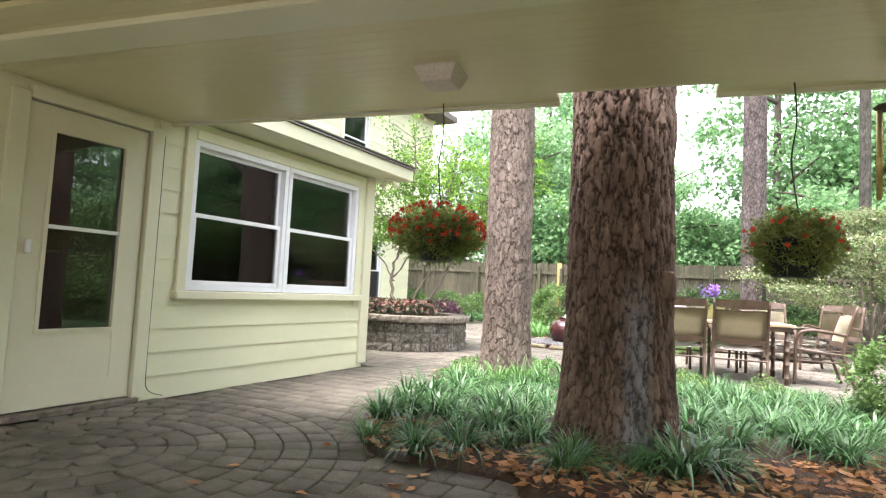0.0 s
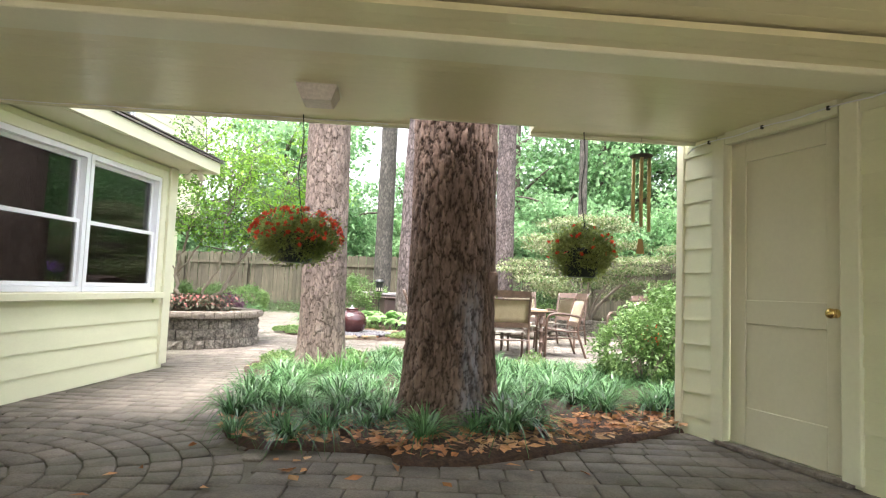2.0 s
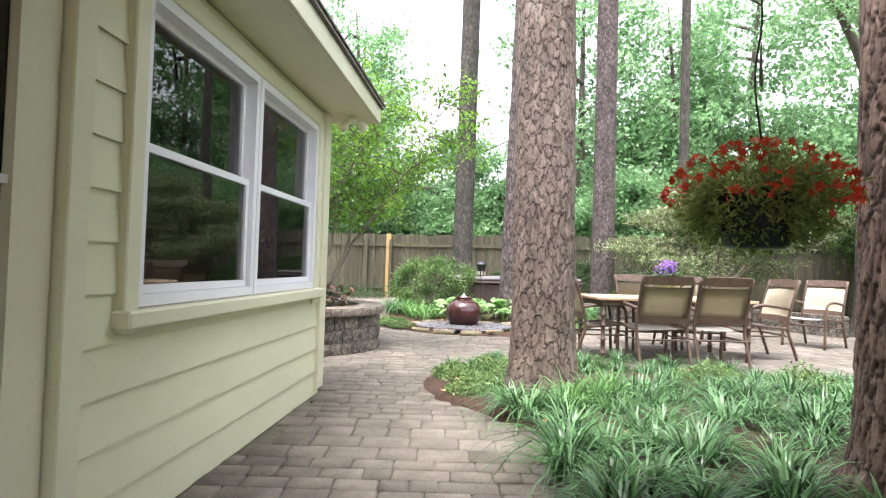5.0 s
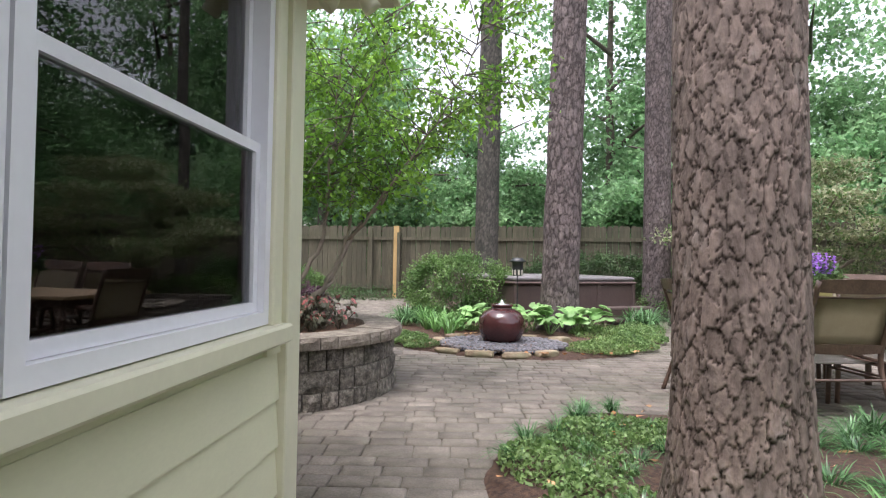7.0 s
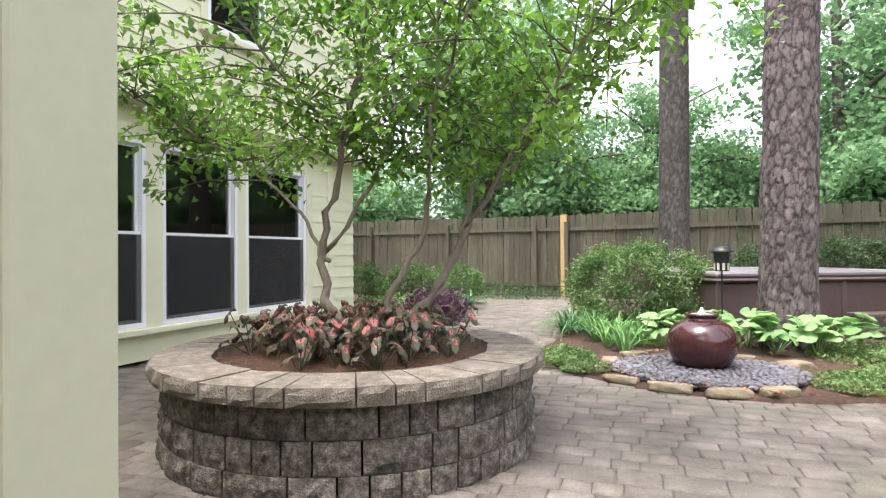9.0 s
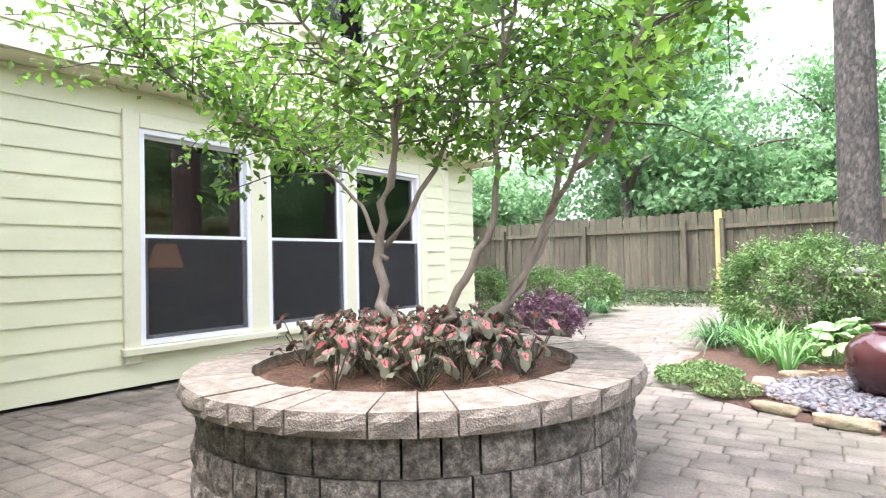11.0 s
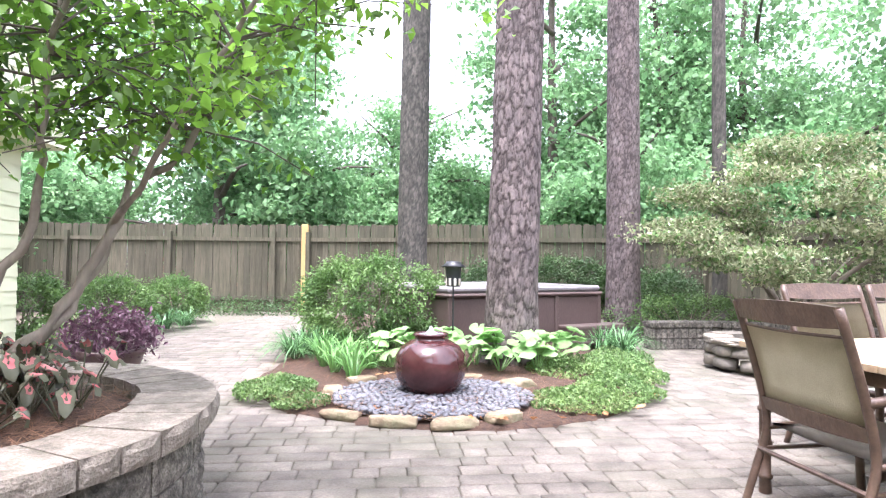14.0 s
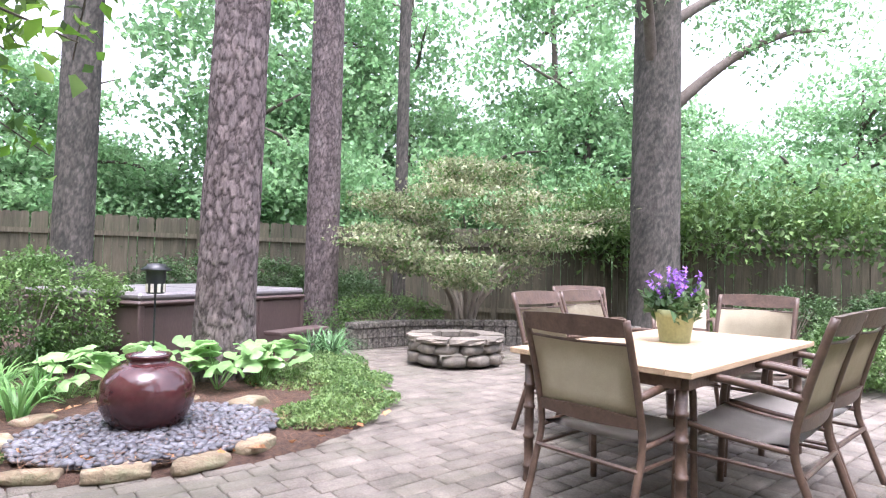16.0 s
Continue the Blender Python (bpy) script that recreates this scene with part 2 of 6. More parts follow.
def add_tube(bm, pts, radii, seg=8, cap=True):
    pts = [Vector(p) for p in pts]
    rings = []
    up = Vector((0.31, 0.2, 0.93)).normalized()
    for k, p in enumerate(pts):
        d = (pts[min(k + 1, len(pts) - 1)] - pts[max(k - 1, 0)]).normalized()
        a = d.cross(up if abs(d.dot(up)) < 0.95 else Vector((1, 0, 0))).normalized()
        b = d.cross(a)
        r = radii[k] if isinstance(radii, (list, tuple)) else radii
        rings.append([bm.verts.new(p + r * (a * math.cos(2 * math.pi * j / seg) + b * math.sin(2 * math.pi * j / seg))) for j in range(seg)])
    for a, b in zip(rings, rings[1:]):
        for j in range(seg):
            bm.faces.new((a[j], b[j], b[(j + 1) % seg], a[(j + 1) % seg]))
    if cap:
        bm.faces.new(rings[0])
        bm.faces.new(rings[-1][::-1])


def bent(points, n=6):
    """A smooth line through a few points."""
    pts = [Vector(p) for p in points]
    out = []
    for i in range(len(pts) - 1):
        p0, p1, p2, p3 = pts[max(i - 1, 0)], pts[i], pts[i + 1], pts[min(i + 2, len(pts) - 1)]
        for k in range(n):
            t = k / n
            out.append(0.5 * (2 * p1 + (p2 - p0) * t + (2 * p0 - 5 * p1 + 4 * p2 - p3) * t * t + (3 * p1 - p0 - 3 * p2 + p3) * t ** 3))
    out.append(pts[-1])
    return out


def array_mesh(name, verts, faces, mats, index=None):
    """A mesh from numpy arrays: verts (n, 3), quad or triangle faces (m, k)."""
    me = bpy.data.meshes.new(name)
    verts, faces = np.asarray(verts, np.float32), np.asarray(faces, np.int32)
    k = faces.shape[1]
    me.vertices.add(len(verts))
    me.vertices.foreach_set("co", verts.ravel())
    me.loops.add(faces.size)
    me.loops.foreach_set("vertex_index", faces.ravel())
    me.polygons.add(len(faces))
    me.polygons.foreach_set("loop_start", np.arange(0, faces.size, k, dtype=np.int32))
    for mm in mats:
        me.materials.append(mm)
    if index is not None:
        me.polygons.foreach_set("material_index", np.asarray(index, np.int32))
    me.update(calc_edges=True)
    return me


def leaves(name, pts, size, mats, seed=0, droop=0.3, aspect=0.55, out_from=None, pick=None):
    """Many small folded leaves, each four corners round a midrib."""
    r = np.random.default_rng(seed)
    pts = np.asarray(pts, float)
    n = len(pts)
    d = r.normal(size=(n, 3))
    d[:, 2] -= droop
    if out_from is not None:
        d += 1.3 * (pts - out_from) / (np.linalg.norm(pts - out_from, axis=1, keepdims=True) + 1e-6)
    d /= np.linalg.norm(d, axis=1, keepdims=True)
    upv = r.normal(size=(n, 3)) * 0.6 + (0, 0, 1)
    side = np.cross(d, upv)
    side /= np.linalg.norm(side, axis=1, keepdims=True) + 1e-9
    nor = np.cross(side, d)
    s = size * r.uniform(0.6, 1.3, (n, 1))
    base, tip = pts - d * s * 0.5, pts + d * s * 0.5 - nor * s * 0.12
    mid = pts - d * s * 0.06
    lft, rgt = mid + side * s * aspect * 0.5 + nor * s * 0.1, mid - side * s * aspect * 0.5 + nor * s * 0.1
    v = np.stack([base, lft, tip, rgt], 1).reshape(-1, 3)
    b4 = np.arange(n)[:, None] * 4
    f = np.concatenate([b4 + (0, 2, 1), b4 + (0, 3, 2)], 1).reshape(-1, 3)
    idx = None
    if len(mats) > 1:
        idx = np.repeat(r.choice(len(mats), n, p=pick), 2)
    return array_mesh(name, v, f, mats, idx)


def clumps(r, centre, radii, n_clump, n_leaf, spread, shell=0.6):
    """Points gathered in clumps inside an uneven egg."""
    d = r.normal(size=(n_clump, 3))
    d /= np.linalg.norm(d, axis=1, keepdims=True)
    c = d * r.uniform(shell, 1.0, (n_clump, 1)) ** 0.7 * radii
    p = np.repeat(c, n_leaf, 0) + r.normal(size=(n_clump * n_leaf, 3)) * spread
    return p + centre


def trunk_mesh(name, height, r0, r1, mat, seed, segs=72, rings=150, plate=0.09, depth=0.02, lean=(0, 0), flare=0.35, fine_to=3.0, resin=None, crack=0.2, tall=2.0):
    """A tapered trunk with long bark plates parted by fissures, finest up to fine_to metres."""
    me = bpy.data.meshes.new(name)
    verts, fis, tone, pale = [], [], [], []
    low = int(rings * 0.8)
    for i in range(rings + 1):
        z = fine_to * i / low if i <= low else fine_to + (height - fine_to) * (i - low) / (rings - low)
        r = r0 + (r1 - r0) * z / height + r0 * flare * math.exp(-z / 0.22)
        for j in range(segs):
            a = 2 * math.pi * j / segs
            x, y = math.cos(a), math.sin(a)
            q = Vector((x * r / plate, y * r / plate, z / (plate * tall) + seed * 13))
            q += 0.28 * Vector(noise.noise_vector(q * 1.3)) + 0.2 * Vector(noise.noise_vector(q * 3.1)) + 0.12 * Vector(noise.noise_vector(q * 8))
            dist, cell = noise.voronoi(q)
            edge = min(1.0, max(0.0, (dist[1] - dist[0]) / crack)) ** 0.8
            rnd = (math.sin(cell[0].x * 127.1 + cell[0].y * 311.7 + cell[0].z * 74.7) * 43758.5) % 1.0
            lift = cell[0] - q
            flake = lift.z * 0.35 + (lift.x * math.sin(rnd * 40) + lift.y * math.cos(rnd * 40)) * 0.4
            rr = r * (1 + 0.03 * noise.noise(q * 0.25)) - 0.7 * depth * (1 - edge) ** 1.2 + 0.4 * depth * (rnd - 0.5) + 0.6 * depth * flake + 0.1 * depth * noise.noise(q * 3.1) + 0.1 * depth * noise.noise(q * 8)
            verts.append((x * rr + lean[0] * z, y * rr + lean[1] * z, z))
            # Mask for the darker groove colour, strongest at the bottom of each crack.
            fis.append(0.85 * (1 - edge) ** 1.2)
            tone.append(rnd)
            p = 0.0
            if resin:
                off = abs((a - resin[0] + math.pi) % (2 * math.pi) - math.pi) / resin[1] + 0.5 * noise.noise(q * 0.8)
                p = max(0.0, min(1.0, 1.3 - off)) * max(0.0, min(1.0, (resin[2] - z) * 4)) * (0.45 + 0.55 * max(0.0, min(1.0, 0.5 + 1.5 * noise.noise(q * 1.9))))
            pale.append(p)
    faces = [(i * segs + j, i * segs + (j + 1) % segs, (i + 1) * segs + (j + 1) % segs, (i + 1) * segs + j) for i in range(rings) for j in range(segs)]
    me.from_pydata(verts, [], faces)
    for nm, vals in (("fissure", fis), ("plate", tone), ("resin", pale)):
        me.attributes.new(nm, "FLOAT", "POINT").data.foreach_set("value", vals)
    me.materials.append(mat)
    me.shade_smooth()
    return me


def part_mesh(name, me, parent=None, label=""):
    ob = new(name, me)
    if parent is not None:
        ob.parent = parent
    return tagged(ob, label)


# ---- plan ----
WING_X, WING_END = -3.21, 6.34
BACK_X, BACK_END = -7.4, 13.45
PORCH_Z = 2.12
PLANTER = Vector((-4.27, 8.9, 0))
URN = Vector((-2.24, 11.42, 0))


def edge_y(x):
    """The porch ceiling's outer edge."""
    return 4.17 + 0.16 * x


def inside(poly, x, y):
    hit = False
    for k in range(len(poly)):
        (x0, y0), (x1, y1) = poly[k], poly[k - 1]
        if (y0 > y) != (y1 > y) and x < (x1 - x0) * (y - y0) / (y1 - y0) + x0:
            hit = not hit
    return hit


def bed_outline(points, n=8):
    return [(p.x, p.y) for p in bent([(x, y, 0) for x, y in points + points[:1]], n)[:-1]]


BED_PINE = bed_outline([(-1.38, 3.85), (-1.2, 3.58), (-1.0, 3.46), (-0.62, 3.5), (-0.22, 3.47), (-0.1, 3.32), (0.33, 3.4), (0.88, 3.78), (1.75, 4.45), (3.6, 6.0), (3.4, 7.4), (1.6, 7.7), (0.3, 7.85), (-1.1, 8.33), (-1.95, 8.17), (-2.43, 7.15), (-2.33, 6.45), (-1.82, 5.8), (-1.44, 5.36), (-1.5, 4.4)])
BED_URN = bed_outline([(-3.9, 12.1), (-3.42, 11.04), (-2.69, 10.59), (-2.07, 10.43), (-1.46, 10.52), (-0.86, 10.87), (-0.36, 11.54), (0.05, 12.38), (0.48, 13.96), (0.74, 16.62), (-1.42, 18.84), (-4.34, 19.23), (-4.26, 16.37), (-3.89, 13.67)])

# ---- ground ----
bm = bmesh.new()
bmesh.ops.create_grid(bm, x_segments=40, y_segments=40, size=200, matrix=Matrix.Translation((0, 0, -0.09)))
tagged(part("ground", bm, M_GROUND), "bare brown garden soil under leaf litter", "ground", kind="structure")
box_part("joint_sand", (-1.5, 8.6, -0.045), (13.6, 24.4, 0.06), M_SAND)
tagged(bpy.data.objects["joint_sand"], "dark sand bed showing in the paving joints", "paving bed", kind="structure")


def bed(name, outline, height, seed, label):
    bm = bmesh.new()
    r = random.Random(seed)
    cx, cy = sum(p[0] for p in outline) / len(outline), sum(p[1] for p in outline) / len(outline)
    loops = []
    for s in (1.0, 0.97, 0.9, 0.75, 0.55, 0.35, 0.15):
        z = -0.04 if s == 1.0 else height * (1 - s ** 3) + 0.012
        loops.append([bm.verts.new((cx + (x - cx) * s, cy + (y - cy) * s, z + (r.uniform(-0.01, 0.01) if s < 1 else 0))) for x, y in outline])
    n = len(outline)
    for a, b in zip(loops, loops[1:]):
        for k in range(n):
            bm.faces.new((a[k], a[(k + 1) % n], b[(k + 1) % n], b[k]))
    bm.faces.new(loops[-1])
    return tagged(part(name, bm, M_MULCH, smooth=True), label, "flower bed", kind="structure")


bed("bed_pine", BED_PINE, 0.08, 1, "dark bark mulch bed around the pine trunks")
bed("bed_urn", BED_URN, 0.05, 2, "pine straw bed around the fountain urn")

# ---- walls with lap siding ----
LAP = 0.178


def wall_matrix(x, y, dx, dy):
    d = Vector((dx, dy, 0)).normalized()
    return Matrix.Translation((x, y, 0)) @ Matrix(((d.x, -d.y, 0, 0), (d.y, d.x, 0, 0), (0, 0, 1, 0), (0, 0, 0, 1)))


def sided_wall(name, m, length, z0, z1, openings, label, boards=True, start=0.0, thick=0.12, lap=LAP):
    """A wall whose outer face looks along its own -y, cut by openings (s0, s1, z0, z1), with lap boards."""
    bm = bmesh.new()
    cuts = sorted({start, length, *[o[0] for o in openings], *[o[1] for o in openings]})
    levels = sorted({z0, z1, *[o[2] for o in openings], *[o[3] for o in openings]})
    for a, b in zip(cuts, cuts[1:]):
        for c, d in zip(levels, levels[1:]):
            if not any(o[0] <= a and b <= o[1] and o[2] <= c and d <= o[3] for o in openings):
                add_box(bm, ((a + b) / 2, thick / 2, (c + d) / 2), (b - a, thick, d - c))
    bmesh.ops.remove_doubles(bm, verts=bm.verts, dist=0.0005)
    ob = part(name, bm, M_SIDING)
    ob.matrix_world = m
    tagged(ob, label, "wall", kind="structure")
    if boards:
        shared = {}
        k = 0
        while z0 + k * lap < z1 - 0.02:
            lo, hi = z0 + k * lap, min(z0 + (k + 1) * lap, z1)
            k += 1
            spans = [(start, length)]
            for o in openings:
                if o[2] < hi - 0.03 and o[3] > lo + 0.03:
                    spans = [q for s in spans for q in ((s[0], min(s[1], o[0])), (max(s[0], o[1]), s[1])) if q[1] - q[0] > 0.02]
            for a, b in spans:
                key = (round(b - a, 3), round(hi - lo, 3))
                if key not in shared:
                    bb = bmesh.new()
                    w, h = b - a, hi - lo
                    vs = [bb.verts.new(p) for x in (0, w) for p in ((x, -0.002, 0.0), (x, -0.02, -0.004), (x, -0.02, 0.002), (x, -0.006, h - 0.003), (x, -0.002, h - 0.003))]
                    for i in range(5):
                        j = (i + 1) % 5
                        bb.faces.new((vs[i], vs[j], vs[5 + j], vs[5 + i]))
                    bb.faces.new(vs[4::-1])
                    bb.faces.new(vs[5:])
                    bmesh.ops.recalc_face_normals(bb, faces=bb.faces[:])
                    shared[key] = mesh_of("siding_board", bb, M_SIDING)
                board = part_mesh("siding_board", shared[key], ob)
                board.location = (a, 0, lo)
    return ob


def framed_box(bm, x0, x1, z0, z1, y0, y1, w):
    """Four bars round an opening."""
    for a, b, c, d in ((x0, x0 + w, z0, z1), (x1 - w, x1, z0, z1), (x0 + w, x1 - w, z0, z0 + w), (x0 + w, x1 - w, z1 - w, z1)):
        add_box(bm, ((a + b) / 2, (y0 + y1) / 2, (c + d) / 2), (b - a, y1 - y0, d - c))


def glass(name, parent, x0, x1, z0, z1, y):
    bm = bmesh.new()
    add_box(bm, ((x0 + x1) / 2, y, (z0 + z1) / 2), (x1 - x0, 0.006, z1 - z0))
    g = part(name, bm, M_GLASS, parent)
    g.visible_shadow = False
    return g


def hung_window(name, m, units, z0, z1, label, casing=0.09, sill=True, mid=0.5, screens=False):
    """Double-hung units side by side; units are (s0, s1)."""
    w = thing(name, m, label, "window", kind="structure")
    for a, b in units:
        bm = bmesh.new()
        framed_box(bm, a, b, z0, z1, -0.03, 0.07, 0.045)
        part("window_frame", bm, M_WHITE, w)
        zm = z0 + (z1 - z0) * mid
        bm = bmesh.new()
        framed_box(bm, a + 0.047, b - 0.047, z0 + 0.047, zm + 0.02, -0.005, 0.03, 0.034)
        part("lower_sash", bm, M_WHITE, w)
        bm = bmesh.new()
        framed_box(bm, a + 0.047, b - 0.047, zm - 0.018, z1 - 0.047, 0.032, 0.065, 0.03)
        part("upper_sash", bm, M_WHITE, w)
        glass("pane", w, a + 0.078, b - 0.078, z0 + 0.078, zm - 0.012, 0.012)
        glass("pane", w, a + 0.074, b - 0.074, zm + 0.01, z1 - 0.074, 0.05)
        if screens:
            bm = bmesh.new()
            add_box(bm, ((a + b) / 2, -0.012, (z0 + zm) / 2 + 0.02), (b - a - 0.094, 0.002, zm - z0 - 0.06))
            part("insect_screen", bm, M_SCREEN, w, "fine grey insect screen")
    for (a, b), (c, d) in zip(units, units[1:]):
        if c - b > 0.01:
            box_part("mullion", ((b + c) / 2, 0.02, (z0 + z1) / 2), (c - b - 0.002, 0.1, z1 - z0), M_TRIM if c - b > 0.1 else M_WHITE, w)
    a, b = units[0][0], units[-1][1]
    for x in (a - casing / 2, b + casing / 2):
        box_part("casing", (x, -0.022, (z0 + z1) / 2), (casing - 0.002, 0.05, z1 - z0 + 2 * casing), M_TRIM, w, 0.006)
    box_part("casing", ((a + b) / 2, -0.022, z1 + casing / 2), (b - a, 0.05, casing - 0.002), M_TRIM, w, 0.006)
    if sill:
        box_part("window_sill", ((a + b) / 2, -0.035, z0 - 0.04), (b - a + 2 * casing + 0.04, 0.1, 0.07), M_TRIM, w, 0.01)
    return w


# wing beside the porch
WM = wall_matrix(WING_X, 0, 0, 1)
sided_wall("wall_wing", WM, WING_END, 0.0, 2.2, [(2.61, 3.56, 0.0, 2.05), (3.85, 6.11, 0.8, 2.07)], "cream painted lap siding wall of the house wing", start=-4.0)
hung_window("window_wing", WM, [(3.87, 4.955), (4.965, 6.09)], 0.83, 2.05, "white vinyl double-hung pair window with dark panes")
box_part("corner_board", (WING_X - 0.02, WING_END - 0.02, 1.12), (0.13, 0.15, 2.16), M_TRIM, None, 0.005)
tagged(bpy.data.objects["corner_board"], "cream corner trim board of the wing", "trim", kind="structure")
sided_wall("wall_wing_end", wall_matrix(WING_X - 0.075, WING_END, -1, 0), 3.4, 0.0, 2.2, [], "cream lap siding on the wing's end wall")
sided_wall("wall_wing_back", wall_matrix(-6.9, 6.34, 0, -1), 10.34, 0.0, 2.2, [], "plain back wall of the wing", boards=False)
sided_wall("wall_wing_rear", wall_matrix(-6.9, -4.0, 1, 0), 3.7, 0.0, 2.2, [], "plain rear wall of the wing", boards=False)

# room behind the wing's window
room = box_part("floor_room", (-5.0, 1.2, 0.0), (3.4, 10.2, 0.06), M_DARKROOM)
tagged(room, "dim floor inside the wing", "floor", kind="structure")
tagged(box_part("wall_room", (-5.6, 1.2, 1.1), (0.1, 10.2, 2.14), M_DARKROOM), "dim brown inner wall of the wing room", "wall", kind="structure")

# wing roof: soffit, fascia, shingles
tagged(box_part("soffit_wing", (-4.85, 1.44, 2.23), (4.0, 10.44, 0.04), M_TRIM), "cream painted eave soffit of the wing", "soffit", kind="structure")
fas = box_part("fascia_wing", (-2.84, 1.44, 2.28), (0.03, 10.48, 0.13), M_TRIM, None, 0.004)
tagged(fas, "cream fascia board along the wing's eave", "fascia", kind="structure")
fas = box_part("fascia_gable", (-4.85, 6.68, 2.28), (3.99, 0.03, 0.13), M_TRIM, None, 0.004)
tagged(fas, "cream fascia board at the wing's gable end", "fascia", kind="structure")
M_SHINGLE = material("roof_shingle", [(0.12, 0.11, 0.1), (0.22, 0.2, 0.18)], 0.95, 12, 0.7, 120, vary=0.2)
roof = thing("roof_wing", Matrix(), "grey-brown asphalt shingle roof over the wing", "roof", kind="structure")
bm = bmesh.new()
vs = [bm.verts.new(p) for p in ((-2.8, -3.8, 2.345), (-2.8, 6.72, 2.345), (-6.9, 6.72, 3.45), (-6.9, -3.8, 3.45), (-2.8, -3.8, 2.36), (-2.8, 6.72, 2.36), (-6.9, 6.72, 3.465), (-6.9, -3.8, 3.465))]
for f in ((3, 2, 1, 0), (4, 5, 6, 7), (0, 1, 5, 4), (1, 2, 6, 5), (2, 3, 7, 6), (3, 0, 4, 7)):
    bm.faces.new([vs[i] for i in f])
part("roof_deck", bm, M_SHINGLE, roof)
bm = bmesh.new()
add_box(bm, (0, 0, 0), (0.16, 0.325, 0.012))
tab = mesh_of("shingle", bm, M_SHINGLE)
for row in range(7):
    for k in range(20):
        o = part_mesh("shingle", tab, roof)
        x = -2.87 - row * 0.14
        o.matrix_basis = pose(x, 0.3 + k * 0.33 + (row % 2) * 0.16, 2.376 + (-2.8 - x) * 0.2695, 0, 15.0 - 2.0, 0)

# back house, two storeys
BM = wall_matrix(BACK_X, 0, 0, 1)
sided_wall("wall_house_back", BM, BACK_END, 0.03, 2.56, [(8.97, 12.83, 0.34, 2.25)], "cream lap siding wall of the main house", start=6.3, lap=0.1915)
hung_window("window_house", BM, [(8.99, 10.1), (10.3, 11.41), (11.56, 12.81)], 0.36, 2.23, "three tall white double-hung windows with dark panes", casing=0.14, screens=True)
UM = wall_matrix(BACK_X + 0.3, 0, 0, 1)
sided_wall("wall_house_upper", UM, 14.6, 2.58, 5.6, [(10.6, 11.6, 3.5, 4.9)], "cream lap siding of the overhanging upper storey", start=4.0, lap=0.1915)
hung_window("window_upper", UM, [(10.62, 11.58)], 3.52, 4.88, "white double-hung window in the upper storey")
tagged(box_part("soffit_house", (BACK_X - 1.34, 9.3, 2.585), (3.24, 10.6, 0.05), M_TRIM), "cream underside of the overhanging storey", "soffit", kind="structure")
sided_wall("wall_house_end", wall_matrix(BACK_X - 0.01, BACK_END, -1, 0), 3.0, 0.0, 2.56, [], "cream lap siding on the house's end wall")
sided_wall("wall_upper_end", wall_matrix(BACK_X + 0.29, 14.6, -1, 0), 3.2, 2.58, 5.6, [], "cream lap siding on the upper end wall")
for x, y in ((BACK_X - 0.03, BACK_END + 0.005),):
    tagged(box_part("corner_board", (x, y, 1.28), (0.12, 0.12, 2.55), M_TRIM, None, 0.005), "cream corner trim board of the house", "trim", kind="structure")
sided_wall("wall_house_step", wall_matrix(BACK_X - 0.12, 0, 0, 1), 14.35, 0.0, 2.56, [], "cream lap siding of the set-back house end", start=BACK_END + 0.13)
tagged(box_part("roof_house", (BACK_X - 1.2, 9.4, 5.7), (4.0, 11.4, 0.16), M_SHINGLE), "dark shingle roof of the two-storey house", "roof", kind="structure")
tagged(box_part("wall_parlour", (BACK_X - 2.2, 10.2, 1.3), (0.1, 7.2, 2.5), M_DARKROOM), "dim brown inner wall of the sitting room", "wall", kind="structure")
tagged(box_part("floor_parlour", (BACK_X - 1.2, 10.2, 0.05), (2.1, 6.4, 0.06), M_DARKROOM), "dim floor of the sitting room", "floor", kind="structure")
tagged(box_part("wall_parlour_side", (BACK_X - 1.2, 6.9, 1.3), (2.1, 0.1, 2.5), M_DARKROOM), "dim side wall of the sitting room", "wall", kind="structure")

# garage wall across the porch
GD = (math.sin(radians(24)), -math.cos(radians(24)))
GM = wall_matrix(1.8, 4.6, *GD)
sided_wall("wall_garage", GM, 3.2, -0.04, 2.3, [(0.33, 1.33, 0.03, 2.1)], "cream lap siding wall of the garage", thick=0.14, lap=0.172)
sided_wall("wall_garage_end", GM @ pose(0.02, 0.14, 0, 0, 0, 90), 4.0, 0.03, 2.3, [], "cream lap siding on the garage's end wall", boards=False)
tagged(box_part("corner_board", (0, 0, 0), (0.07, 0.1, 2.2), M_TRIM, None, 0.005), "cream corner trim board of the garage", "trim", kind="structure")
bpy.data.objects["corner_board.002"].matrix_world = GM @ pose(0.0, 0.02, 1.12)


